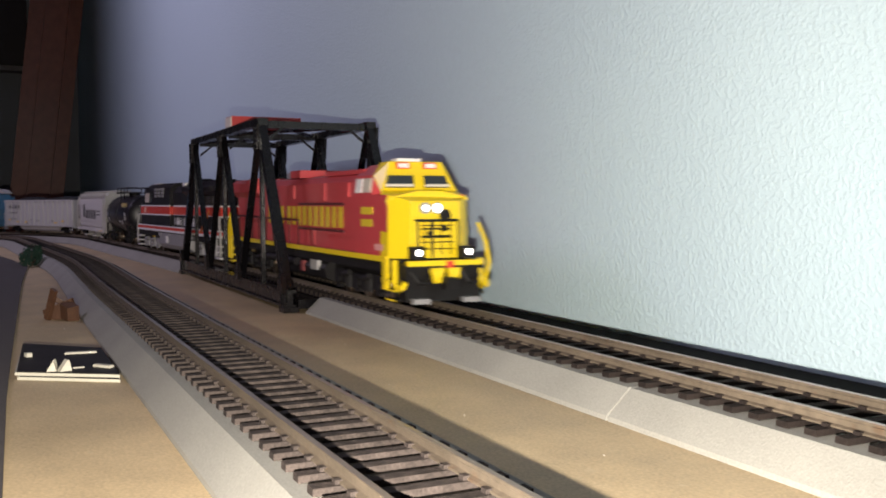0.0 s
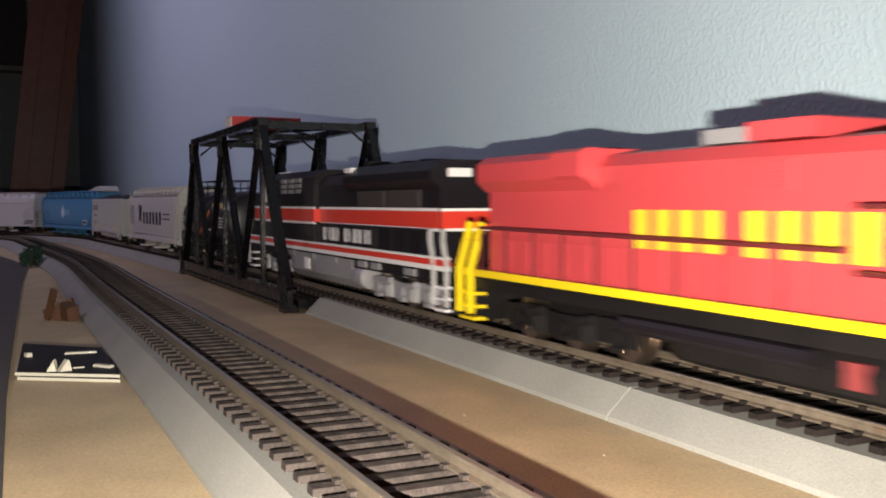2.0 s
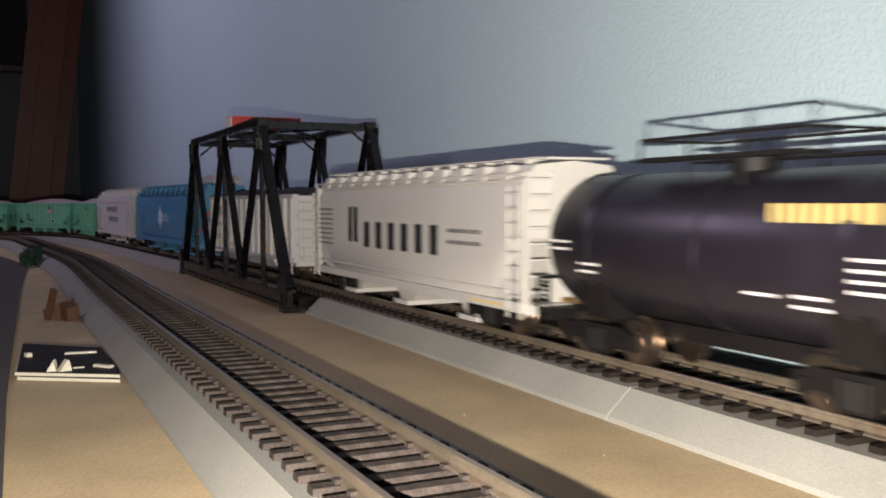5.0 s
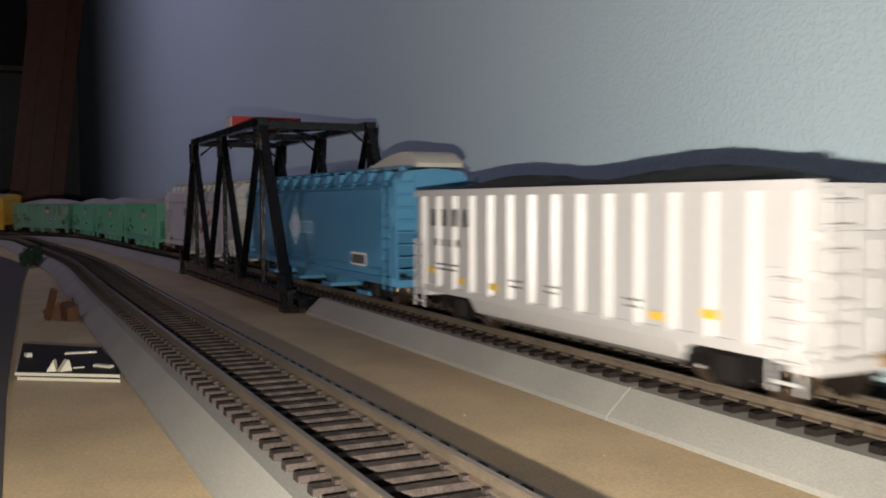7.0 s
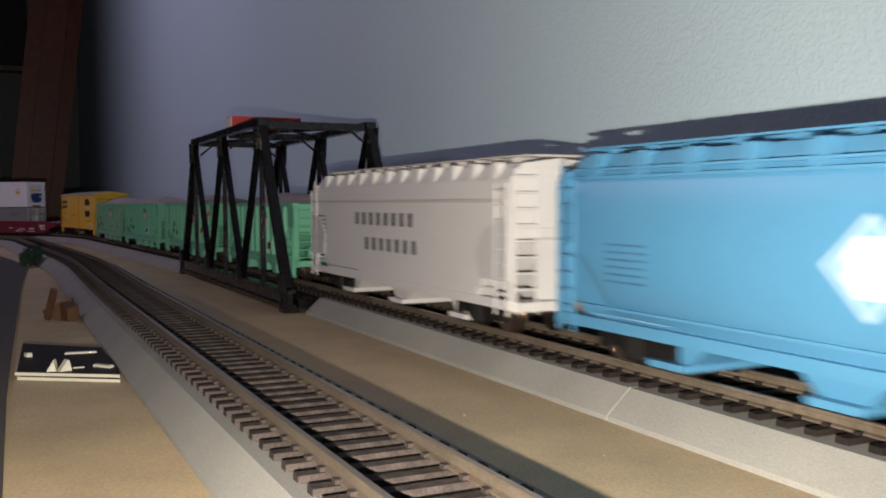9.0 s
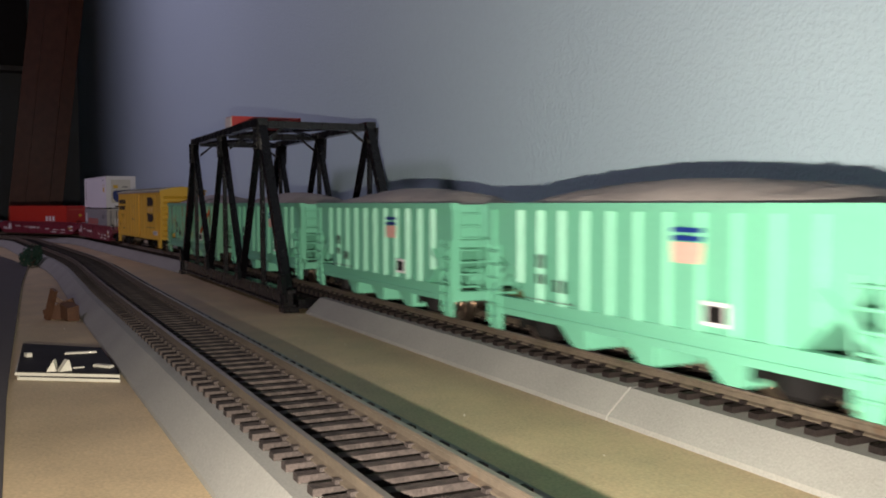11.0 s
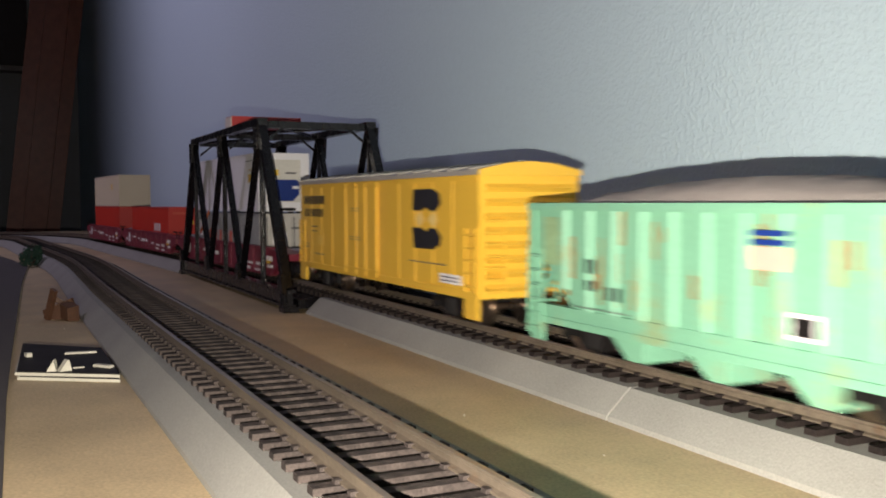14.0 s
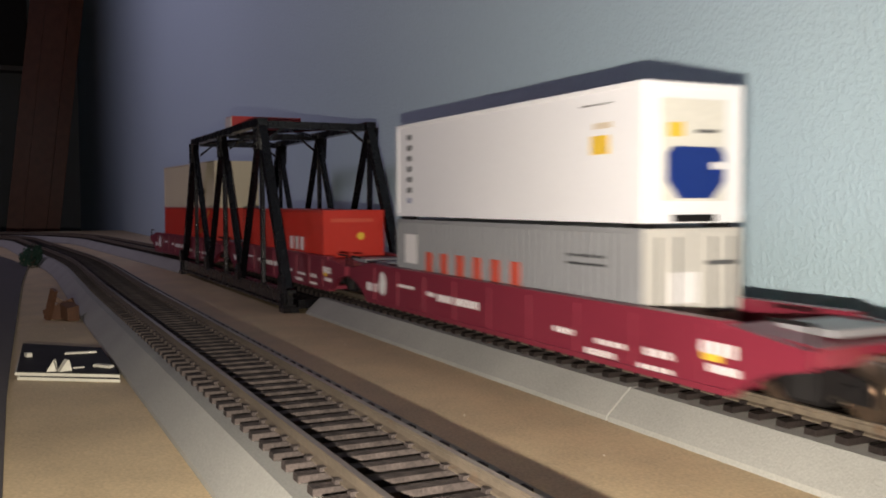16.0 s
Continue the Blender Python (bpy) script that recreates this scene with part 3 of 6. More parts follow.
    for k in range(m):
        x = -h + 14 + k * (2 * h - 28) / (m - 1)
        for s in (-1, 1):
            bm = bmesh.new()
            prism(bm, [(s * (w - 1.6), 43.2), (s * (w - 5.2), z1 - 1.2), (s * (w - 2.2), z1 - 1.0)][::s], x - 2.0, x + 2.0, "x")
            part("roof_rib", bm, hatch_paint if round_side else paint, root)
    # outlets
    span = 2 * h - 2 * slope - 34
    for k in range(bays):
        x = (k - (bays - 1) / 2) * (span / (bays - 1) if bays > 1 else 0)
        bm = bmesh.new()
        prism(bm, [(x - 13, 9.5), (x - 4.5, 2.6), (x + 4.5, 2.6), (x + 13, 9.5)], -12, 12, "y")
        box(bm, x - 6, x + 6, -14.5, 14.5, 1.9, 3.4)
        part("outlet", bm, paint, root, bevel=0.3)
    return root, h


def grey_hopper():
    root, h = covered_hopper("light grey covered hopper car with large black side lettering", -1.163, -0.982, HOP_GREY, 49.0, True, 3, HOP_GREY)
    y = -17.6
    letters(root, -46, -34, 22.5, 36.0, y, 2, INK, "large black side lettering", gap=0.25)
    letters(root, -31, 40, 21, 30.5, y, 6, INK, "large black side lettering", gap=0.4)
    lines(root, -82, -64, 20, 36, y, 8, INK_SOFT, "small black lettering", 3)
    lines(root, 44, 66, 24, 31, y, 2, INK_SOFT, "", 4)
    lines(root, 60, 80, 8.8, 10.4, -17.9, 1, MARK_YELLOW, "yellow markings", 8)


BLUE_INK = surface("lettering_dark_blue", (0.045, 0.12, 0.20), 0.5, vary=0.2)

EMBLEM_EDGE = surface("emblem_edge_white", (0.46, 0.58, 0.70), 0.45, vary=0.05)


def blue_hopper():
    root, h = covered_hopper("blue covered hopper car with a pale diamond emblem", -1.592, -1.381, BLUE, 50.0, True, 4, BLUE)
    y = -17.5
    bm = bmesh.new()
    prism(bm, [(-22, 27), (-12.5, 36), (-3, 27), (-12.5, 18)], y - 0.14, y, "y")
    part("emblem", bm, BLUE_PALE, root, "pale blue diamond emblem")
    bm = bmesh.new()
    prism(bm, [(-12.5 + 5.4 * math.cos(k * math.pi / 4 + 0.39), 27 + 5.6 * math.sin(k * math.pi / 4 + 0.39)) for k in range(8)], y - 0.26, y - 0.15, "y")
    part("emblem_centre", bm, surface("emblem_white", (0.58, 0.67, 0.76), 0.45), root, "whitish emblem centre")
    for dx, dz in ((-1, -1), (-1, 1), (1, -1), (1, 1)):
        bm = bmesh.new()
        prism(bm, [(-12.5 + dx * 9.5, 27), (-12.5, 27 + dz * 9), (-12.5, 27 + dz * 8), (-12.5 + dx * 8.4, 27)][::dx * dz], y - 0.28, y - 0.15, "y")
        part("emblem_edge", bm, EMBLEM_EDGE, root, "thin white emblem edge")
    for z in (24.2, 29.0):
        patch(root, -3, 13, z, z + 0.5, y - 0.15, EMBLEM_EDGE, "", "panel_edge", 0.12)
    patch(root, -3, 13, 24.4, 29.2, y, BLUE_PALE, "pale name panel", "name_panel")
    p = patch(root, 63, 79, 13.6, 18.6, y - 0.1, STRIPE, "white-edged data panel", "data_panel")
    patch(root, 64, 78, 14.4, 17.8, y - 0.24, INK_SOFT, "", "data_panel")
    lines(root, -84, -70, 19, 29, y, 6, BLUE_INK, "", 5)
    lines(root, -88, -60, 11.4, 12.4, y, 1, BLUE_PALE, "", 6)
    # long smooth cover, rising towards the leading end
    bm = bmesh.new()
    outline = []
    for k in range(29):
        u = k / 28
        rise = math.sin(min(1.0, u / 0.8) * math.pi / 2) ** 1.5
        outline.append((54 + 53 * u, 50.9 + 5.2 * rise * (1 - max(0.0, (u - 0.8) / 0.2) ** 2 * 0.85)))
    prism(bm, [(54, 50.2), (107, 50.2)] + outline[::-1], -9, 9, "y")
    part("roof_cover", bm, HOP_BAND, root, "smooth grey cover on the roof", bevel=0.8)


def white_hopper():
    root, h = covered_hopper("off-white covered hopper car with black side lettering", -1.791, -1.614, HOP_WHITE, 50.0, False, 3, HOP_BAND)
    y = -17.5
    letters(root, -34, 24, 29.4, 34.0, y, 8, INK_SOFT, "black side lettering", gap=0.42)
    letters(root, -24, 27, 20.2, 24.8, y, 7, INK_SOFT, "black side lettering", gap=0.42)
    lines(root, -80, -68, 21, 33, y, 7, INK_SOFT, "", 7)
    lines(root, -78, -30, 11.4, 12.4, y, 1, INK_SOFT, "", 9)
    for e in (-1, 1):
        for s in (-1, 1):
            bm = bmesh.new()
            ya, yb = sorted((s * 15.5, s * 17.9))
            prism(bm, [(e * (h - 2), 16), (e * (h - 2), 34), (e * (h - 15), 30), (e * (h - 20), 24), (e * (h - 18), 16)][::e], ya, yb, "y")
            part("end_panel", bm, GON_WHITE, root, "brighter white end panel")


def mound(x0, x1, half, z0, height, humps, seed, nx=46, ny=12):
    """A heaped load: a grid with humps and fine lumps."""
    bm = bmesh.new()
    grid = []
    for i in range(nx + 1):
        row = []
        for j in range(ny + 1):
            u, v = i / nx, j / ny
            e = min(1, u * 7) * min(1, (1 - u) * 7)
            a = math.sin(math.pi * v) ** 0.6
            z = z0 + height * a * e * (0.55 + 0.45 * math.sin(humps * math.pi * u) ** 2)
            x, y = x0 + (x1 - x0) * u, -half + 2 * half * v
            if 0 < i < nx and 0 < j < ny:
                z += 0.9 * noise.noise(Vector((x * 0.35 + seed * 9, y * 0.35, 0))) + 0.5 * noise.noise(Vector((x * 1.1, y * 1.1, seed)))
            row.append(bm.verts.new((x, y, z)))
        grid.append(row)
    for i in range(nx):
        for j in range(ny):
            bm.faces.new((grid[i][j], grid[i + 1][j], grid[i + 1][j + 1], grid[i][j + 1]))
    rim = [grid[i][0] for i in range(nx + 1)] + [grid[nx][j] for j in range(1, ny + 1)] + [grid[i][ny] for i in range(nx - 1, -1, -1)] + [grid[0][j] for j in range(ny - 1, 0, -1)]
    low = [bm.verts.new((v.co.x, v.co.y, z0 - 5)) for v in rim]
    for i in range(len(rim)):
        k = (i + 1) % len(rim)
        bm.faces.new((rim[i], low[i], low[k], rim[k]))
    bm.faces.new(low)
    return bm


def gondola():
    root, h = car_root("coal_gondola", "white ribbed coal gondola with a heaped black load", "gondola car", -1.360, -1.195, "freight cars")
    w = 17.0
    for s in (-1, 1):
        bm = bmesh.new()
        box(bm, -h + 1, h - 1, *sorted((s * (w - 1.2), s * w)), 10, 41)
        part("side_wall", bm, GON_WHITE, root)
    for e in (-1, 1):
        bm = bmesh.new()
        box(bm, *sorted((e * (h - 2.2), e * (h - 1))), -w + 1.2, w - 1.2, 12, 41)
        part("end_wall", bm, GON_WHITE, root)
    bm = bmesh.new()
    box(bm, -h + 2.2, h - 2.2, -w + 1.2, w - 1.2, 10, 12)
    part("floor_plate", bm, GON_WHITE, root)
    bm = bmesh.new()
    prism(bm, [(-w + 0.2, 12), (-w + 0.2, 9), (-w + 2.4, 5), (-w + 7, 2.8), (w - 7, 2.8), (w - 2.4, 5), (w - 0.2, 9), (w - 0.2, 12)], -h + 36, h - 36, "x")
    part("tub", bm, GON_WHITE, root, smooth=True)
    for s in (-1, 1):
        bm = bmesh.new()
        box(bm, -h, h, *sorted((s * (w - 1.6), s * (w + 1.4))), 39.6, 41.6)
        part("top_chord", bm, GON_WHITE, root, bevel=0.25)
        bm = bmesh.new()
        box(bm, -h, h, *sorted((s * (w - 1.6), s * (w + 1.0))), 9.4, 11.6)
        part("side_sill", bm, GON_WHITE, root)
        n = 15
        for k in range(n):
            x = -h + 4 + k * (2 * h - 8) / (n - 1)
            bm = bmesh.new()
            prism(bm, [(x - 2.4, s * w), (x + 2.4, s * w), (x + 1.5, s * (w + 1.5)), (x - 1.5, s * (w + 1.5))][::s], 11, 39.8, "z")
            part("rib", bm, GON_WHITE, root)
    for e in (-1, 1):
        bm = bmesh.new()
        for z in (17, 24, 31):
            box(bm, *sorted((e * (h - 1), e * (h + 0.3))), -w + 1, w - 1, z, z + 1.6)
        for y in (-12, 0, 12):
            box(bm, *sorted((e * (h - 1), e * (h + 0.1))), y - 1, y + 1, 9, 39)
        box(bm, *sorted((e * (h - 6), e * (h + 1))), -w, w, 7.6, 10)
        part("end_frame", bm, GON_WHITE, root)
        bm = bmesh.new()
        ladder(bm, e * (h - 0.8), e * (h - 7.5), -w - 1.7, 4, 26, 6)
        ladder(bm, e * (h - 0.8), e * (h - 7.5), w + 1.7, 4, 26, 6)
        end_ladder(bm, e * (h + 1.0), -w + 1.5, -w + 8.5, 10, 40, 7)
        end_ladder(bm, e * (h + 1.0), w - 8.5, w - 1.5, 10, 40, 7)
        part("ladder", bm, GON_WHITE, root)
        truck(root, e * (h - 24))
        coupler(root, e * h)
    part("load", mound(-h + 3, h - 3, w - 1.8, 40.4, 5.2, 2, 3), COAL, root, "heaped black coal load", smooth=True)
    y = -w - 1.5
    letters(root, -h + 11, -h + 41, 30.4, 35.6, y, 4, INK, "black side lettering", gap=0.5)
    letters(root, -h + 14, -h + 34, 24.2, 26.4, y, 4, INK_SOFT, "", gap=0.5)
    lines(root, -h + 16, -h + 32, 16.4, 19.4, y, 2, INK_SOFT, "", 11)
    for x, z in ((-h + 13, 15.5), (-h + 34, 13.4), (-h + 54, 13.2), (h - 40, 13.0), (h - 24, 15.0)):
        patch(root, x - 2.2, x + 2.2, z, z + 1.8, y, MARK_YELLOW, "yellow mark")
    for x in (-h + 66, -h + 84, h - 48):
        lines(root, x - 3, x + 3, 14.4, 17.4, y, 2, INK_SOFT, "", int(x) + 200)


def tank_car():
    root, h = car_root("tank_car", "glossy black tank car with white lettering", "tank car", -0.979, -0.856, "freight cars")
    bm = bmesh.new()
    r, zc = 17.2, 27.2
    rings = []
    n = 28
    for x, f in ((-h + 4, 0.05), (-h + 4.6, 0.5), (-h + 5.8, 0.8), (-h + 7.2, 0.94), (-h + 10, 1), (-1, 1), (-1, 1.025), (1, 1.025), (1, 1), (h - 10, 1), (h - 7.2, 0.94), (h - 5.8, 0.8), (h - 4.6, 0.5), (h - 4, 0.05)):
        rings.append([bm.verts.new((x, math.cos(2 * math.pi * k / n) * r * f, zc + math.sin(2 * math.pi * k / n) * r * f)) for k in range(n)])
    for a, b in zip(rings, rings[1:]):
        for k in range(n):
            bm.faces.new((a[k], a[(k + 1) % n], b[(k + 1) % n], b[k]))
    bm.faces.new(rings[0])
    bm.faces.new(rings[-1])
    part("tank", bm, TANK, root, smooth=True)
    for x in (-h + 24, h - 24):
        bm = bmesh.new()
        rod(bm, (x - 1.3, 0, zc), (x + 1.3, 0, zc), r + 0.25, 32)
        part("band", bm, TANK, root, smooth=True)
    bm = bmesh.new()
    rod(bm, (0, 0, 41), (0, 0, 47.0), 5.0, 18)
    rod(bm, (0, 0, 47.0), (0, 0, 47.8), 5.6, 18)
    part("dome", bm, BLACK, root, smooth=True)
    bm = bmesh.new()
    for y in (-11, 11):
        for z in (47.2, 51.5):
            rod(bm, (-24, y, z), (24, y, z), 0.35, 6)
        for x in (-24, -8, 8, 24):
            rod(bm, (x, y, 41 if abs(x) < 20 else 46), (x, y, 51.5), 0.35, 6)
    for x in (-24, 24):
        rod(bm, (x, -11, 51.5), (x, 11, 51.5), 0.35, 6)
    part("railing", bm, BLACK, root)
    bm = bmesh.new()
    box(bm, -26, 26, -11.5, -5.6, 46.6, 47.1)
    box(bm, -26, 26, 5.6, 11.5, 46.6, 47.1)
    part("platform", bm, BLACK, root)
    bm = bmesh.new()
    box(bm, -h, h, -5, 5, 6.8, 10.4)
    for e in (-1, 1):
        box(bm, *sorted((e * (h - 4), e * h)), -15, 15, 7.2, 10.2)
        prism(bm, [(-13, 10), (13, 10), (15, 19), (-15, 19)], e * (h - 24) - 5, e * (h - 24) + 5, "x")
    part("frame", bm, BLACK, root)
    for e in (-1, 1):
        bm = bmesh.new()
        ladder(bm, e * (h - 0.5), e * (h - 5.5), -15.2, 3, 18, 4)
        ladder(bm, e * (h - 0.5), e * (h - 5.5), 15.2, 3, 18, 4)
        rod(bm, (e * (h - 0.4), -15, 18), (e * (h - 0.4), 15, 18), 0.4, 6)
        part("ladder", bm, BLACK, root)
        truck(root, e * (h - 24))
        coupler(root, e * h)
    letters(root, h - 42, h - 17, 34.0, 37.4, -15.6, 9, surface("tank_gold", (0.55, 0.42, 0.16), 0.5), "dull gold lettering", gap=0.2)
    for x, z, k in ((-h + 10, 25.5, 2), (-h + 22, 20.5, 2), (h - 22, 22, 4), (h - 34, 18.5, 2), (h - 46, 20, 1)):
        lines(root, x, x + 8, z, z + 1.8 * k, -17.3, k, STRIPE, "small white lettering", int(z * 10))
    bm = bmesh.new()
    rnd = random.Random(4)
    for z in (24.5, 26.6, 28.7, 30.8):
        box(bm, h - 4.9, h - 3.7, 2, rnd.uniform(9, 12), z, z + 1.2)
    part("end_lettering", bm, STRIPE, root, "white lettering on the tank end")


def ore_hopper(label, rear, front, paint, seed, worn=False):
    root, h = car_root("open_hopper", label, "hopper car", rear, front, "green hopper cars")
    w, top, low = 17.0, 37.0, 9.6
    slope = 22
    bm = bmesh.new()
    for s in (-1, 1):
        prism(bm, [(-h + 1, top), (h - 1, top), (h - 1, 27), (h - slope, low), (-h + slope, low), (-h + 1, 27)], *sorted((s * (w - 1.0), s * w)), "y")
    for e in (-1, 1):
        prism(bm, [(e * (h - 1), top), (e * (h - 1), 27), (e * (h - slope), low), (e * (h - slope - 1.2), low), (e * (h - 2.2), 27.4), (e * (h - 2.2), top)][::e], -w + 1, w - 1, "y")
    box(bm, -h + slope, h - slope, -w + 1, w - 1, low, low + 1)
    part("body", bm, paint, root)
    for s in (-1, 1):
        bm = bmesh.new()
        box(bm, -h, h, *sorted((s * (w - 1.2), s * (w + 1.4))), top - 1.4, top + 0.5)
        part("top_chord", bm, paint, root, bevel=0.25)
        for nm, out, za, zb in (("sill_flange", 1.0, -2.4, -0.8), ("side_sill", 0.5, -0.78, 1.38), ("sill_flange", 1.0, 1.4, 2.4)):
            bm = bmesh.new()
            box(bm, -h, h, *sorted((s * (w - 1.4), s * (w + out))), low + za, low + zb)
            part(nm, bm, paint, root, bevel=0.2)
        n = 11
        for k in range(n):
            x = -h + 16 + k * (2 * h - 32) / (n - 1)
            bm = bmesh.new()
            z0 = low + 2 if abs(x) < h - slope else low + 2 + (abs(x) - h + slope) * 0.8
            prism(bm, [(x - 1.7, s * w), (x + 1.7, s * w), (x + 1.0, s * (w + 1.3)), (x - 1.0, s * (w + 1.3))][::s], z0, top - 1.2, "z")
            part("rib", bm, paint, root)
        for e in (-1, 1):
            bm = bmesh.new()
            y0, y1 = sorted((s * (w - 1.2), s * (w + 0.9)))
            box(bm, *sorted((e * (h - 2.6), e * h)), y0, y1, low, top - 1)
            prism(bm, [(e * (h - 2), 12), (e * (h - 2), 14.2), (e * (h - 17), 25), (e * (h - 17), 22.8)][::e], y0, y1 - 0.6, "y")
            part("corner_post", bm, paint, root)
    for e in (-1, 1):
        bm = bmesh.new()
        box(bm, *sorted((e * (h - 5), e * h)), -w, w, 7.4, 10.2)
        box(bm, *sorted((e * (h - 1.4), e * h)), -w + 1, w - 1, 24, 26)
        for y in (-5, 5):
            box(bm, *sorted((e * (h - 2), e * (h - 0.6))), y - 0.8, y + 0.8, 10, 26)
        rod(bm, (e * (h - 9), -9, 14), (e * (h - 9), -1, 14), 3.0, 10)
        box(bm, *sorted((e * (h - 13), e * (h - 6))), 2, 9, 11, 17)
        rod(bm, (e * (h - 4), -12, 19), (e * (h - 4), 12, 19), 0.6, 6)
        part("end_frame", bm, paint, root)
        bm = bmesh.new()
        for y in (-w - 1.3, w + 1.3):
            ladder(bm, e * (h - 0.8), e * (h - 7), y, 4, 26, 6, 0.42)
        for y0 in (-w + 1.2, w - 8.2):
            end_ladder(bm, e * (h + 0.5), y0, y0 + 7, 10, top - 1, 7)
        part("ladder", bm, paint, root)
        for y in (-w - 0.4, w + 0.4):
            bm = bmesh.new()
            box(bm, *sorted((e * (h - 6.6), e * (h - 1))), y - 0.5, y + 0.5, 2.6, 9.6)
            part("stirrup", bm, paint, root)
        bm = bmesh.new()
        rod(bm, (e * (h - 0.4), 10, 27), (e * (h + 1.4), 10, 27), 3.1, 12)
        part("brake_wheel", bm, paint, root)
        truck(root, e * (h - 23))
        coupler(root, e * h)
    for k in range(3):
        x = (k - 1) * 26.0
        for s in (-1, 1):
            bm = bmesh.new()
            prism(bm, [(x - 9, low), (x + 0.5, 2.4), (x + 6.0, 2.4), (x + 6.4, low)], *sorted((s * 4, s * (w - 0.4))), "y")
            part("chute", bm, paint, root, bevel=0.3)
    part("load", mound(-h + 2.4, h - 2.4, w - 1.2, top - 1.0, 7.0, 1, seed), BALLAST, root, "heaped grey-brown ballast load", smooth=True)
    y = -w - 1.35
    bm = bmesh.new()
    prism(bm, [(h - 52, 25.4), (h - 44, 25.4), (h - 43.4, 28), (h - 43.4, 29.6), (h - 52.6, 29.6), (h - 52.6, 28)], y - 0.1, y + 0.05, "y")
    part("emblem", bm, surface("emblem_pink", (0.75, 0.42, 0.34), 0.5), root, "pink and navy shield emblem")
    for z in (29.9, 31.6):
        patch(root, h - 52.6, h - 43.4, z, z + 1.0, y, NAVY, "", "emblem_stripe", 0.12)
    letters(root, -h + 26, -h + 31, 21, 24.4, y, 2, INK, "black side lettering")
    letters(root, -h + 26, -h + 31, 17, 19.4, y, 2, INK, "")
    letters(root, -h + 34, -h + 41, 15.4, 18.4, y, 2, INK, "")
    lines(root, -h + 22, -h + 44, 12.4, 13.4, y, 1, INK_SOFT, "", seed + 30)
    patch(root, h - 43, h - 36, 13.6, 18.4, y, STRIPE, "", "data_panel")
    patch(root, h - 42.2, h - 36.8, 14.4, 17.6, y - 0.14, BLACK, "", "data_panel")
    if worn:
        rnd = random.Random(seed)
        for k in range(46):
            x = -h + 12 + rnd.random() * (2 * h - 24)
            z = 12 + rnd.random() * 18
            b = rnd.uniform(0.2, 0.9)
            patch(root, x - b, x + b, z, min(35.5, z + rnd.uniform(3, 12)), -w - 0.02, RUST, "", "rust_streak", 0.12)
        for x in (-h + 10, h - 13):
            patch(root, x - 4, x + 5, 22, 34, -w - 0.02, surface("rust_wash", (0.25, 0.38, 0.20), 0.7, vary=0.4, blot=150), "olive rust wash", "rust_wash", 0.1)


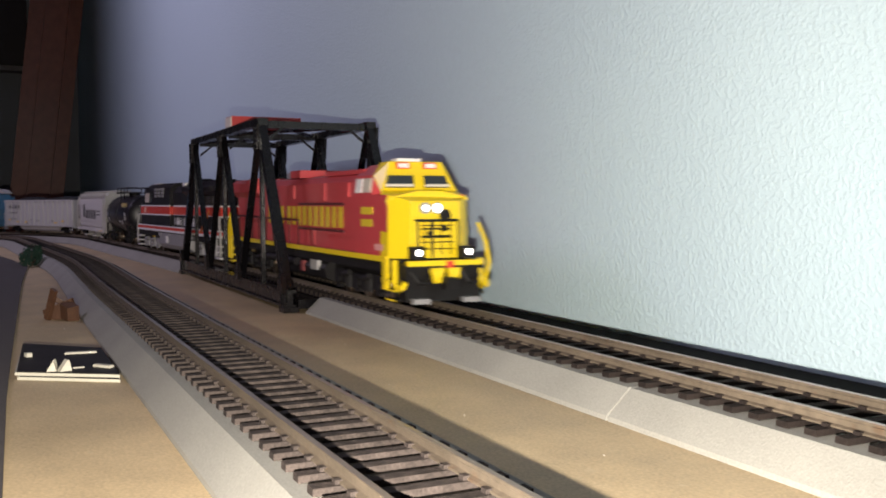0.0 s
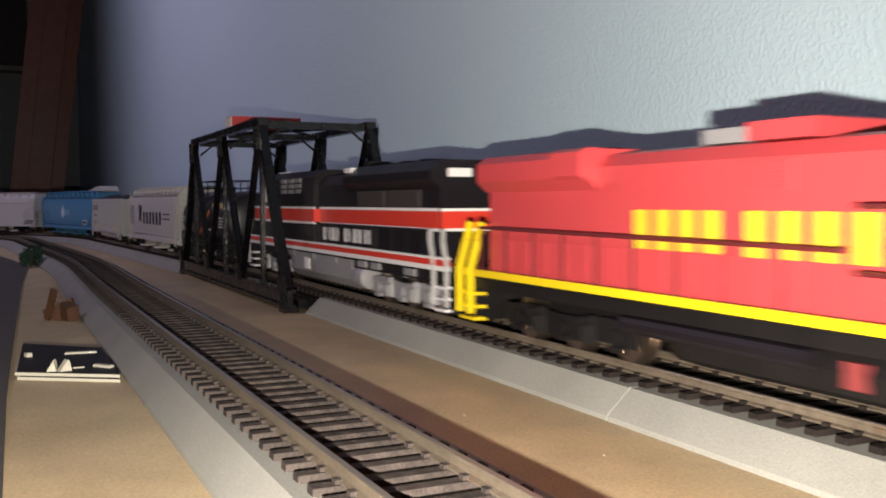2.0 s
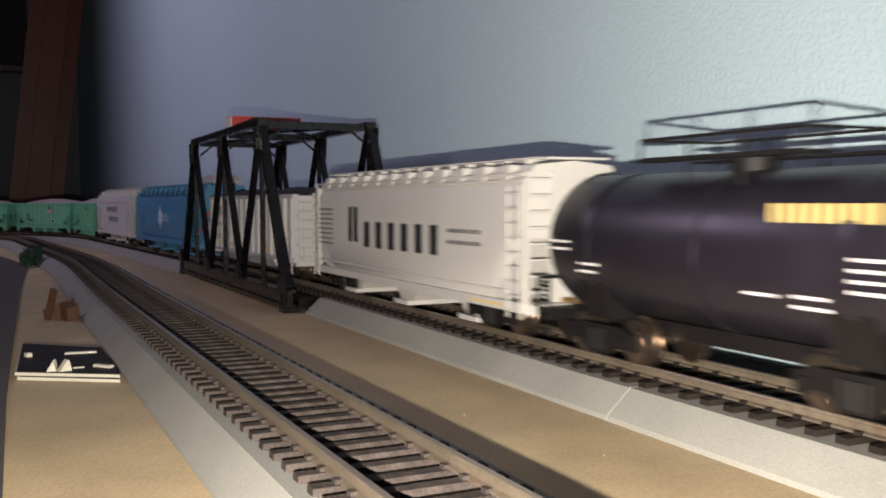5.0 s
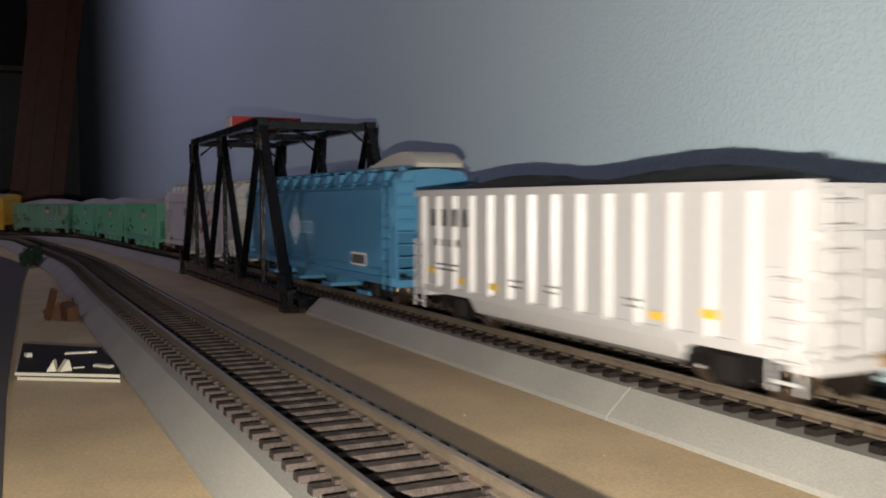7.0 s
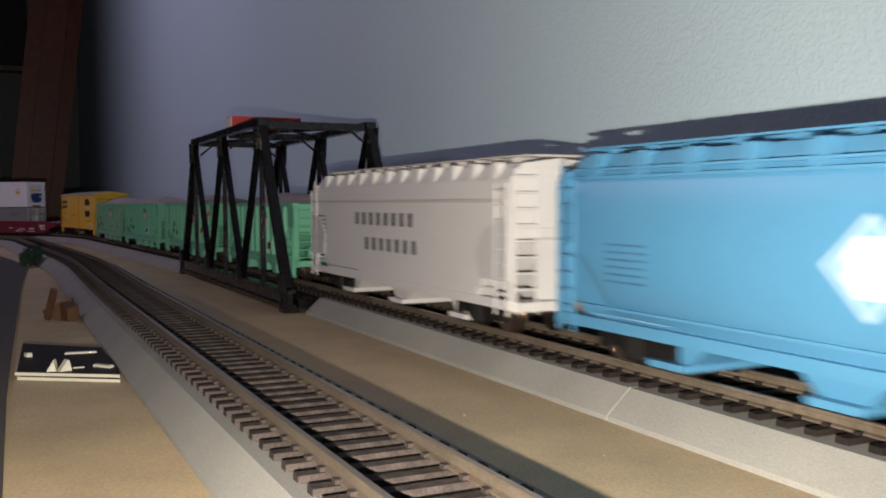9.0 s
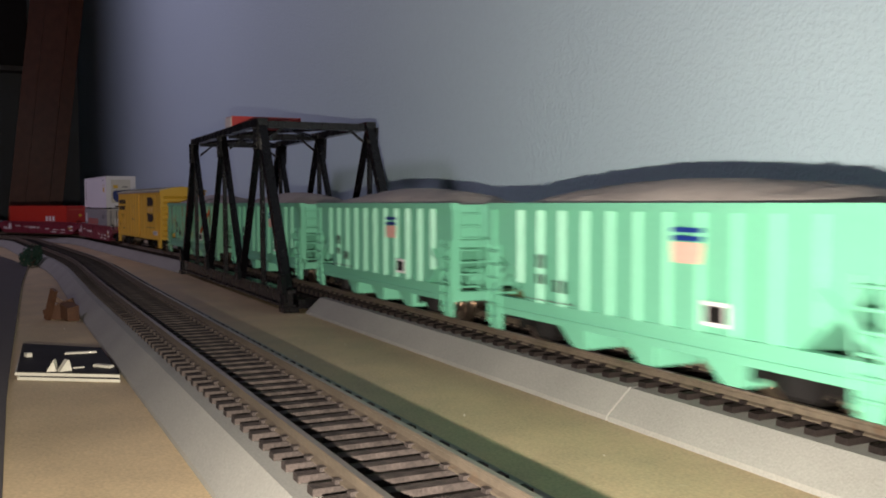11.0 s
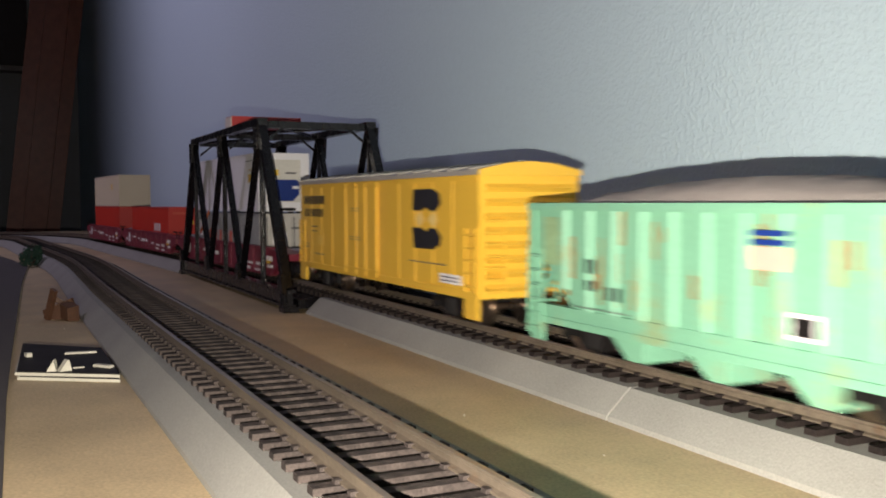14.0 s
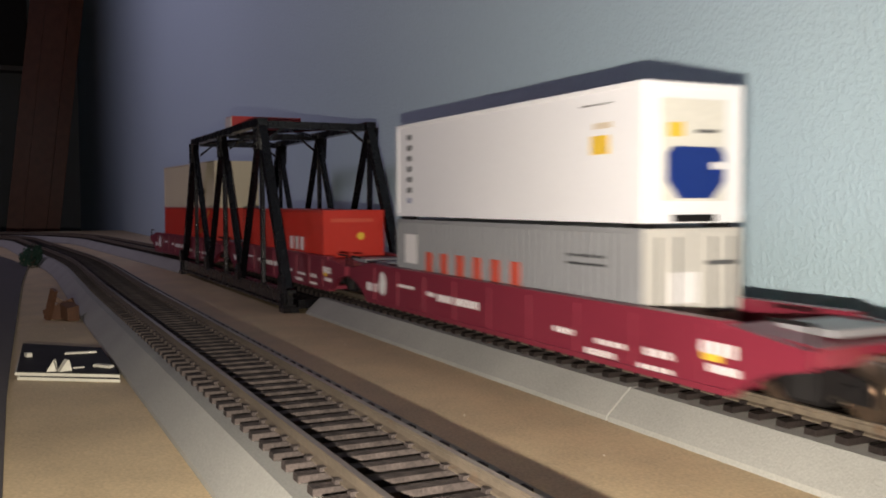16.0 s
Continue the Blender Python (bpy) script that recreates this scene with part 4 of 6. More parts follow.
def boxcar():
    root, h = car_root("boxcar", "yellow boxcar with black emblem and a silver roof", "boxcar", -2.624, -2.449, "freight cars")
    w, top = 17.0, 46.5
    bm = bmesh.new()
    box(bm, -h + 0.6, h - 0.6, -w, w, 9.4, top)
    part("body", bm, BOX_YELLOW, root, bevel=0.4)
    bm = bmesh.new()
    prism(bm, [(-w - 0.7, top - 0.8), (w + 0.7, top - 0.8), (w + 0.7, top + 0.6), (8, top + 2.6), (0, top + 3.2), (-8, top + 2.6), (-w - 0.7, top + 0.6)], -h - 0.2, h + 0.2, "x")
    roof = part("roof", bm, ROOF_SILVER, root, "silver roof")
    for k in range(13):
        x = -h + 6 + k * (2 * h - 12) / 12
        bm = bmesh.new()
        prism(bm, [(-w - 0.4, top + 0.5), (0, top + 3.1), (w + 0.4, top + 0.5), (w + 0.4, top + 1.3), (0, top + 3.9), (-w - 0.4, top + 1.3)], x - 0.7, x + 0.7, "x")
        part("roof_seam", bm, ROOF_SILVER, roof)
    for e in (-1, 1):
        bm = bmesh.new()
        prism(bm, [(-w - 0.5, top - 0.9), (w + 0.5, top - 0.9), (w + 0.5, top + 0.7), (8, top + 2.7), (0, top + 3.3), (-8, top + 2.7), (-w - 0.5, top + 0.7)], *sorted((e * (h - 0.2), e * (h + 0.8))), "x")
        part("gable", bm, BOX_YELLOW, root)
        for k in range(8):
            z = 12.5 + k * 4.2
            bm = bmesh.new()
            prism(bm, [(e * (h - 0.7), z - 1.3), (e * (h + 0.7), z), (e * (h - 0.7), z + 1.3)][::e], -w + 2.2, w - 2.2, "y")
            part("end_rib", bm, BOX_YELLOW, root)
        bm = bmesh.new()
        for y in (-w - 0.6, w + 0.6):
            ladder(bm, e * (h - 1.2), e * (h - 8), y, 11, 30, 5)
        for y0 in (-w + 0.8, w - 7.6):
            end_ladder(bm, e * (h + 1.2), y0, y0 + 6.8, 10, 34, 7)
        part("ladder", bm, BOX_YELLOW, root)
        for y in (-w, w):
            bm = bmesh.new()
            box(bm, *sorted((e * (h - 9), e * (h - 1))), y - 0.6, y + 0.6, 3.2, 10)
            part("stirrup", bm, BOX_YELLOW, root)
        truck(root, e * (h - 26))
        coupler(root, e * h)
    for s in (-1, 1):
        y = s * w
        bm = bmesh.new()
        box(bm, -h + 0.4, h - 0.4, *sorted((y - s * 0.4, y + s * 0.5)), 9.0, 11.4)
        box(bm, -h + 0.4, h - 0.4, *sorted((y - s * 0.4, y + s * 0.35)), top - 2.4, top - 1.2)
        part("side_sill", bm, BOX_YELLOW, root)
        bm = bmesh.new()
        box(bm, -24, 8, *sorted((y - s * 0.3, y + s * 0.9)), 10.5, top - 2)
        door = part("door", bm, BOX_YELLOW, root, bevel=0.25)
        for x in (-24.6, -13, -3, 8.2):
            bm = bmesh.new()
            box(bm, x, x + 0.9, *sorted((y + s * 0.8, y + s * 1.35)), 10.2, top - 1.6)
            part("door_rod", bm, BOX_YELLOW, door)
        for z in (12.0, top - 3.2):
            bm = bmesh.new()
            box(bm, -27, 11, *sorted((y + s * 0.8, y + s * 1.3)), z, z + 0.8)
            part("door_track", bm, BOX_YELLOW, door)
        for x in (-h + 16, -h + 30, -h + 44, h - 60, h - 46, h - 32, h - 18):
            bm = bmesh.new()
            box(bm, x - 0.25, x + 0.25, *sorted((y, y + s * 0.22)), 11.5, top - 2.4)
            part("panel_seam", bm, BOX_YELLOW, root)
    y = -w - 0.25
    letters(root, -h + 6, -h + 35, 37.0, 40.6, y, 10, INK, "black side lettering")
    letters(root, -h + 7, -h + 33, 31.6, 35.0, y, 8, INK, "black side lettering")
    lines(root, -h + 18, -h + 25, 24.5, 28.4, y, 2, INK, "", 41)
    lines(root, -h + 7, -h + 13, 17.6, 20.4, y, 2, INK_SOFT, "", 42)
    lines(root, -h + 22, -h + 34, 15.0, 16.4, y, 1, INK_SOFT, "", 43)
    patch(root, -h + 26, -h + 33, 19.5, 23.8, y, surface("pale_yellow", (0.85, 0.56, 0.10), 0.4), "", "placard")
    lines(root, -18, -9, 34, 36, -w - 1.0, 2, INK_SOFT, "", 44)
    lines(root, -20, -8, 23, 25, -w - 1.0, 2, INK_SOFT, "", 45)
    # the emblem: two black blocks with notched inner edges
    for z0, z1, flip in ((35.0, 42.0, 1), (22.6, 29.4, -1)):
        bm = bmesh.new()
        mid = z0 if flip > 0 else z1
        out = z1 if flip > 0 else z0
        k = 1.6 * flip
        pts = [(40, mid), (41, out), (56, out), (61, out - k), (62, mid + k * 1.5), (58, mid), (53, mid), (51, mid + k * 0.8), (47, mid)]
        prism(bm, pts, y - 0.14, y, "y")
        part("emblem_block", bm, INK, root, "black emblem block")
    bm = bmesh.new()
    for sgn in (-1, 1):
        prism(bm, [(51 + sgn * 1.4, 32.2), (51 + sgn * 5.8, 35.0), (51 + sgn * 8.6, 32.2), (51 + sgn * 5.8, 29.4)], y - 0.12, y, "y")
    part("emblem_notch", bm, surface("emblem_pale", (0.84, 0.62, 0.22), 0.4), root)
    lines(root, 37, 66, 17.6, 18.9, y, 1, INK_SOFT, "", 46)
    patch(root, 61, 76, 12.6, 15.6, y, STRIPE, "white data panel", "data_panel")
    lines(root, 62, 75, 13.0, 15.2, y - 0.14, 2, INK, "", 47)


def container(label, at, paint, length, z1, end_paint=None, ribs=True, group="containers"):
    """A box container; its base at z 0, z1 high."""
    root = thing("shipping_container", label, "container", group)
    h, w = length / 2, 14.0
    bm = bmesh.new()
    box(bm, -h, h, -w, w, 0, z1)
    part("shell", bm, paint, root, bevel=0.25)
    for s in (-1, 1):
        bm = bmesh.new()
        y0, y1 = sorted((s * (w - 0.4), s * (w + 0.3)))
        box(bm, -h, h, y0, y1, 0, 1.1)
        box(bm, -h, h, y0, y1, z1 - 1.0, z1 + 0.1)
        for e in (-1, 1):
            box(bm, *sorted((e * (h - 1.6), e * (h + 0.1))), y0, y1, 0, z1)
        part("side_rail", bm, paint, root)
        if ribs:
            n = int(length / 3.2)
            bm = bmesh.new()
            for k in range(n):
                x = -h + 3 + k * (length - 6) / (n - 1)
                prism(bm, [(x - 0.9, s * w), (x + 0.9, s * w), (x + 0.5, s * (w + 0.25)), (x - 0.5, s * (w + 0.25))][::s], 1.2, z1 - 1.2, "z")
            part("corrugation", bm, paint, root)
    for e in (-1, 1):
        bm = bmesh.new()
        x0, x1 = sorted((e * (h - 0.3), e * (h + 0.35)))
        box(bm, x0, x1, -w, w, 0, 1.4)
        box(bm, x0, x1, -w, w, z1 - 1.2, z1)
        for y in (-w, w - 1.4):
            box(bm, x0, x1, y, y + 1.4, 1.4, z1 - 1.2)
        if end_paint:
            for y in (-8, -4, 4, 8):
                rod(bm, (e * (h + 0.5), y, 1), (e * (h + 0.5), y, z1 - 1), 0.4, 6)
            for z in (z1 * 0.3, z1 * 0.65):
                box(bm, x0, x1, -w + 2, w - 2, z, z + 0.5)
        part("end_frame", bm, end_paint or paint, root)
        if end_paint:
            bm = bmesh.new()
            box(bm, *sorted((e * h, e * (h + 0.2))), -w + 1, w - 1, 1, z1 - 1)
            part("end_door", bm, end_paint, root)
    return root


def well_unit(label, rear, front, lead, last):
    root, h = car_root("well_car", label, "well car", rear, front, "well car units")
    w = 18.0
    for s in (-1, 1):
        bm = bmesh.new()
        prism(bm, [(-h + 22, 1.0), (h - 22, 1.0), (h - 12, 6.5), (h - 3, 8.5), (h - 3, 12), (h - 24, 14.6), (-h + 24, 14.6), (-h + 3, 12), (-h + 3, 8.5), (-h + 12, 6.5)], *sorted((s * (w - 2.2), s * w)), "y")
        part("side_girder", bm, MAROON, root)
        bm = bmesh.new()
        box(bm, -h + 23, h - 23, *sorted((s * (w - 2.8), s * (w + 0.6))), 13.6, 15.0)
        box(bm, -h + 22, h - 22, *sorted((s * (w - 2.8), s * (w + 0.5))), 0.7, 1.9)
        part("girder_flange", bm, MAROON, root, bevel=0.2)
        for k in range(9):
            x = -h + 30 + k * (2 * h - 60) / 8
            bm = bmesh.new()
            box(bm, x - 0.5, x + 0.5, *sorted((s * w, s * (w + 0.4))), 1.8, 13.7)
            part("stiffener", bm, MAROON, root)
    bm = bmesh.new()
    box(bm, -h + 24, h - 24, -w + 2, w - 2, 1.2, 2.6)
    part("well_floor", bm, MAROON, root)
    for e in (-1, 1):
        bm = bmesh.new()
        prism(bm, [(e * (h - 24), 4), (e * (h - 24), 14.2), (e * (h - 2), 12.4), (e * (h - 2), 9.0), (e * (h - 14), 8.2)][::e], -w + 2.2, w - 2.2, "y")
        part("end_platform", bm, MAROON, root, bevel=0.4)
        bm = bmesh.new()
        box(bm, *sorted((e * (h - 20), e * (h - 6))), -8, 8, 13.2, 14.6)
        part("grating", bm, SILVER, root, "grey grating")
        for y in (-w + 1, w - 1):
            bm = bmesh.new()
            rod(bm, (e * (h - 3), y, 12), (e * (h - 3), y, 16.5), 0.4, 6)
            rod(bm, (e * (h - 3), y, 16.5), (e * (h - 13), y, 16.5), 0.4, 6)
            part("handrail", bm, BLACK, root)
        if (e > 0) or last:
            truck(root, e * (h - 8))
    if lead:
        coupler(root, h - 2)
    y = -w - 0.02
    rnd = random.Random(int(h * 10) + 3 * lead)
    bm = bmesh.new()
    prism(bm, [(-h + 38 + 3.4 * math.cos(k * 0.785), 8.4 + 4.4 * math.sin(k * 0.785)) for k in range(8)], y - 0.14, y, "y")
    part("emblem", bm, STRIPE, root, "white oval emblem")
    for x0, x1, z0, z1 in ((-h + 22, -h + 33, 5, 8.4), (-h + 52, -h + 66, 8.6, 10), (-h + 76, -h + 82, 7.6, 9.4), (-h + 84, -h + 112, 6.6, 9.2), (h - 84, h - 74, 5.6, 7.4), (h - 66, h - 54, 5, 6.6), (h - 48, h - 38, 5, 7), (h - 70, h - 58, 2.2, 4), (h - 50, h - 38, 2.0, 3.4), (h - 30, h - 20, 8, 11), (h - 28, h - 19, 4.6, 6.6)):
        letters(root, x0, x1, z0, z1 - 0.4, y, max(3, int((x1 - x0) / rnd.uniform(2.0, 2.8))), STRIPE, "white lettering bars", gap=0.22)
    patch(root, h - 29, h - 24, 6.8, 8.2, y - 0.1, MARK_YELLOW, "")
    return root


LOADS = []  # thing, the car's middle, half its truck spacing, offset along the car and height in mm


def intermodal():
    spans = [(-2.888, -2.652), (-3.098, -2.888), (-3.306, -3.098)]
    labels = ["maroon well car unit with white lettering bars", "maroon well car unit holding one red container", "last maroon well car unit with stacked containers"]
    for i, (a, b) in enumerate(spans):
        well_unit(labels[i], a, b, i == 0, i == 2)
    mids = [(m, hf) for ob, m, hf in MOVING[-3:]]
    off = (-2.7755 - mids[0][0]) * 1000
    low = container("grey corrugated container with red side lettering and ribbed pale end", None, CONT_GREY, 139.6, 28.9, CONT_PALE)
    LOADS.append((low, *mids[0], off, 2.8))
    letters(low, -48, 20, 8.5, 18.5, -14.4, 6, ORANGE_LET, "red side lettering", gap=0.42)
    patch(low, -62, -52, 14, 24, -14.4, STRIPE, "white data panel", "data_panel")
    lines(low, 40, 56, 19, 23, -14.35, 2, INK, "", 61)
    bm = bmesh.new()
    box(bm, 70.3, 70.8, -7, 1, 12, 19)
    part("placard", bm, STRIPE, low, "white placard")
    top = container("white refrigerated container with a navy cooling unit", None, CONT_WHITE, 139.6, 31.6, None, ribs=False)
    LOADS.append((top, *mids[0], off, 32.9))
    for x in (-66, 66):
        for yy in (-11, 11):
            bm = bmesh.new()
            box(bm, x - 3, x + 3, yy - 2, yy + 2, -1.15, 0.1)
            part("corner_lock", bm, BLACK, top, "black corner lock")
    for yy in (-10.5, -5.0, 5.0, 10.5):
        bm = bmesh.new()
        rod(bm, (71.0, yy, 2.0), (71.0, yy, 27.0), 0.35, 8)
        part("locking_bar", bm, INK_SOFT, low, "grey door locking bar")
    for zz in (9.5, 20.5):
        bm = bmesh.new()
        box(bm, 70.5, 71.3, 3.5, 12.0, zz, zz + 1.0)
        part("door_hasp", bm, INK_SOFT, low)
    bm = bmesh.new()
    prism(bm, [(-8, 9.5), (-8, 15.6), (-6.4, 17.2), (6.6, 17.2), (8.2, 15.6), (8.2, 9.5), (4.6, 5.6), (-4.6, 5.6)], 70.0, 71.0, "x")
    unit = part("cooling_unit", bm, NAVY, top, "navy blue cooling unit", bevel=0.3)
    bm = bmesh.new()
    box(bm, 70.9, 71.3, 4.2, 7.6, 12.2, 13.8)
    part("control_panel", bm, STRIPE, unit, "white control panel")
    bm = bmesh.new()
    box(bm, 69.9, 70.3, -9.5, 9.0, 5, 28)
    part("end_panel", bm, surface("end_panel_white", (0.72, 0.70, 0.62), 0.45), top, "cream-white end panel")
    bm = bmesh.new()
    box(bm, 70.2, 70.55, -7.6, -3.4, 19.4, 22.6)
    part("placard", bm, MARK_YELLOW, top, "yellow placard")
    bm = bmesh.new()
    box(bm, 70.2, 70.5, 0.5, 6.5, 20.4, 21.2)
    part("small_lettering", bm, INK_SOFT, top)
    bm = bmesh.new()
    box(bm, 70.0, 70.6, -6, 6, 0.3, 1.9)
    part("forklift_pocket", bm, BLACK, top)
    patch(top, 50, 57, 16, 20.4, -14.05, MARK_YELLOW, "yellow placard", "placard")
    patch(top, 51, 58, 22, 23.4, -14.05, surface("faint_marking", (0.70, 0.60, 0.45), 0.5), "", "placard")
    lines(top, 46, 58, 27.2, 28.4, -14.05, 1, INK_SOFT, "", 62)
    for k in range(7):
        patch(top, -60.5, -57.2, 4.5 + k * 3.6, 6.3 + k * 3.6, -14.05, surface("faint_blue", (0.30, 0.32, 0.45), 0.5) if k == 0 else INK_SOFT, "", "marking")
    red = container("red corrugated container in a maroon well car", None, CONT_RED, 139.6, 31.5, None)
    LOADS.append((red, *mids[1], (-2.998 - mids[1][0]) * 1000, 2.8))
    bm = bmesh.new()
    box(bm, 70.2, 70.6, -11, 9, 26.2, 27.8)
    part("small_lettering", bm, ORANGE_LET, red)
    bm = bmesh.new()
    prism(bm, [(3 + 1.8 * math.cos(k * 0.785), 20 + 1.8 * math.sin(k * 0.785)) for k in range(8)], 70.2, 70.6, "x")
    part("emblem", bm, MARK_YELLOW, red, "yellow round mark")
    letters(red, 20, 44, 13, 19, -14.4, 3, STRIPE, "white side lettering")
    red2 = container("dark red lower container in the last well car", None, CONT_RED, 139.6, 31.5, None)
    LOADS.append((red2, *mids[2], (-3.198 - mids[2][0]) * 1000, 2.8))
    cream = container("cream container stacked on a red one", None, CONT_CREAM, 139.6, 29.5, None)
    LOADS.append((cream, *mids[2], (-3.198 - mids[2][0]) * 1000, 34.5))
    patch(cream, 30, 36, 16, 21, -14.4, MARK_YELLOW, "", "placard")


# ---------------------------------------------------------------- locomotives
def rail_line(bm, pts, r=0.38):
    for a, b in zip(pts, pts[1:]):
        rod(bm, a, b, r, 6)


def red_locomotive():
    root = thing("locomotive", "red diesel locomotive with a yellow nose and lit headlights", "locomotive", "locomotives")
    MOVING.append((root, -0.4215, 0.082))
    h = 138.5
    # underframe
    bm = bmesh.new()
    box(bm, -h, 112, -16.0, 16.0, 12.5, 16.2)
    box(bm, -h + 40, h - 48, -10, 10, 7, 12.5)
    part("underframe", bm, BLACK, root, bevel=0.3)
    for s in (-1, 1):
        bm = bmesh.new()
        box(bm, -h, 110.5, *sorted((s * 15.8, s * 17.2)), 16.2, 18.2)
        part("sill_stripe", bm, YELLOW, root, "yellow sill stripe")
    bm = bmesh.new()
    box(bm, -h, 110, -15.8, 15.8, 16.2, 18.0)
    part("walkway", bm, BLACK, root)
    # long hood
    bm = bmesh.new()
    prism(bm, [(-14, 18), (-14, 46), (-11.5, 48.8), (-5, 49.8), (5, 49.8), (11.5, 48.8), (14, 46), (14, 18)], -124, 80, "x")
    hood = part("long_hood", bm, RED, root, bevel=0.3)
    bm = bmesh.new()
    prism(bm, [(-14, 40.5), (-17.2, 43.5), (-17.2, 48.4), (-14.5, 50.4), (14.5, 50.4), (17.2, 48.4), (17.2, 43.5), (14, 40.5)], -126, -70, "x")
    part("radiator", bm, RED, root, bevel=0.4)
    bm = bmesh.new()
    prism(bm, [(-17.3, 43), (-19.2, 44), (-19.2, 49.6), (-17, 50.6), (-14, 50.6), (-14, 43)], -84, -70.5, "x")
    part("radiator_cap", bm, RED, root, bevel=0.4)
    for x in (-112, -99, -86):
        bm = bmesh.new()
        rod(bm, (x, 0, 50.2), (x, 0, 51.4), 5.6, 20)
        part("roof_fan", bm, BLACK, root)
    bm = bmesh.new()
    box(bm, -40, -28, -9, -1, 49.6, 52.6)
    part("exhaust", bm, SILVER, root, "pale grey exhaust box")
    bm = bmesh.new()
    box(bm, -24, -8, -12, 12, 49.4, 53.0)
    part("roof_box", bm, RED, root, bevel=0.4)
    bm = bmesh.new()
    box(bm, 30, 78, -12.5, 12.5, 49.0, 50.8)
    part("roof_panel", bm, RED, root, bevel=0.3)
    # doors and panels on the hood sides
    for s in (-1, 1):
        for k in range(15):
            x = -120 + k * 9.4
            bm = bmesh.new()
            box(bm, x, x + 8.7, *sorted((s * 13.8, s * 14.35)), 19, 27.0)
            part("hood_door", bm, RED, root)
        for x0, x1, z0, z1 in ((-22, -10, 39.5, 45.5), (8, 36, 38.5, 46), (40, 66, 40, 45.5)):
            bm = bmesh.new()
            box(bm, x0, x1, *sorted((s * 13.8, s * 14.6)), z0, z1)
            g = part("grille", bm, RED, root, bevel=0.2)
            bm = bmesh.new()
            n = int((z1 - z0) / 0.9)
            for k in range(n):
                box(bm, x0 + 0.8, x1 - 0.8, *sorted((s * 14.5, s * 14.85)), z0 + 0.5 + k * 0.9, z0 + 0.95 + k * 0.9)
            part("louvre", bm, RED, g)
    letters(root, -57, -27, 27.4, 36.0, -14.4, 4, YELLOW_LET, "yellow side lettering", gap=0.18)
    letters(root, -23, 60, 27.2, 36.0, -14.4, 10, YELLOW_LET, "yellow side lettering", gap=0.24)
    # cab
    bm = bmesh.new()
    box(bm, 78, 110, -16, 16, 18, 40.5)
    cab = part("cab", bm, RED, root, bevel=0.3)
    bm = bmesh.new()
    prism(bm, [(-16, 40.2), (-14.8, 48), (-9, 52.2), (9, 52.2), (14.8, 48), (16, 40.2)], 76, 95, "x")
    part("cab_roof", bm, RED, cab, bevel=0.3)
    for s in (-1, 1):
        for x0, x1, m, lab in ((77.5, 84, STRIPE, "pale shaded side window"), (85.5, 93.5, surface("pale_window", (0.66, 0.60, 0.50), 0.2), "pale side window")):
            bm = bmesh.new()
            prism(bm, [(s * 15.6, 41.4), (s * 14.8, 46.8), (s * 15.4, 46.8), (s * 16.3, 41.4)][::s], x0, x1, "x")
            part("side_window", bm, m, cab, lab)
        for z in (28.6, 33.2):
            patch(root, 84, 96, z, z + 2.8, s * 16.05, YELLOW_LET, "yellow panel", "number_panel")
    patch(root, 98, 106, 20, 22.4, -16.05, surface("pale_red", (0.70, 0.32, 0.30), 0.5), "", "placard")
    # cab face: sides slope down from the roof to the nose
    bm = bmesh.new()
    rings = []
    for x, z, wide in ((92, 52.8, 11.4), (99.5, 53.0, 10.8), (103.5, 42.0, 15.4), (110.3, 40.0, 15.9), (110.3, 36.8, 16.2), (94.5, 47.6, 15.2)):
        rings.append((bm.verts.new((x, -wide, z)), bm.verts.new((x, wide, z))))
    n = len(rings)
    for k in range(n):
        p, q = rings[k], rings[(k + 1) % n]
        bm.faces.new((p[0], q[0], q[1], p[1]))
    bmesh.ops.holes_fill(bm, edges=bm.edges)
    part("cab_face", bm, YELLOW, cab, "yellow cab face", bevel=0.25)
    for y0, y1 in ((-14.4, -2.2), (1.6, 12.4)):
        bm = bmesh.new()
        v = [bm.verts.new(cc) for cc in ((103.7, y0, 43.0), (103.7, y1, 43.0), (102.1, y1 * 0.9, 47.8), (102.1, y0 * 0.9, 47.8))]
        f = bm.faces.new(v)
        bmesh.ops.solidify(bm, geom=[f], thickness=0.9)
        part("windscreen", bm, GLASS, cab, "dark windscreen")
        bm = bmesh.new()
        rail_line(bm, [(104.1, y0, 42.8), (104.1, y1, 42.8), (102.5, y1 * 0.9, 48.0), (102.5, y0 * 0.9, 48.0), (104.1, y0, 42.8)], 0.32)
        part("window_frame", bm, YELLOW, cab, "yellow window frame")
        bm = bmesh.new()
        rod(bm, (104.2, y0 + 0.5, 44.0), (104.2, y1 - 0.8, 44.0), 0.55, 6)
        part("sun_shade", bm, PALE, cab, "pale strip behind the windscreen")
    bm = bmesh.new()
    box(bm, 92, 98, -7, 3, 53.0, 54.2)
    part("visor", bm, STRIPE, cab, "white roof plate")
    for y in (-5.6, 5.4):
        bm = bmesh.new()
        prism(bm, [(99.8, 50.2), (101.2, 50.2), (100.6, 52.6), (99.2, 52.6)], y - 2.7, y + 2.7, "y")
        part("number_board", bm, BAND_RED, cab, "red-edged number board")
        bm = bmesh.new()
        prism(bm, [(101.2, 50.6), (101.5, 50.6), (101.0, 52.2), (100.7, 52.2)], y - 2.1, y + 2.1, "y")
        part("number_board", bm, STRIPE, cab, "white number board")
    # nose
    bm = bmesh.new()
    plan = [(104, -16.2), (111, -16.2), (117.5, -10.2), (117.5, 10.2), (111, 16.2), (104, 16.2)]
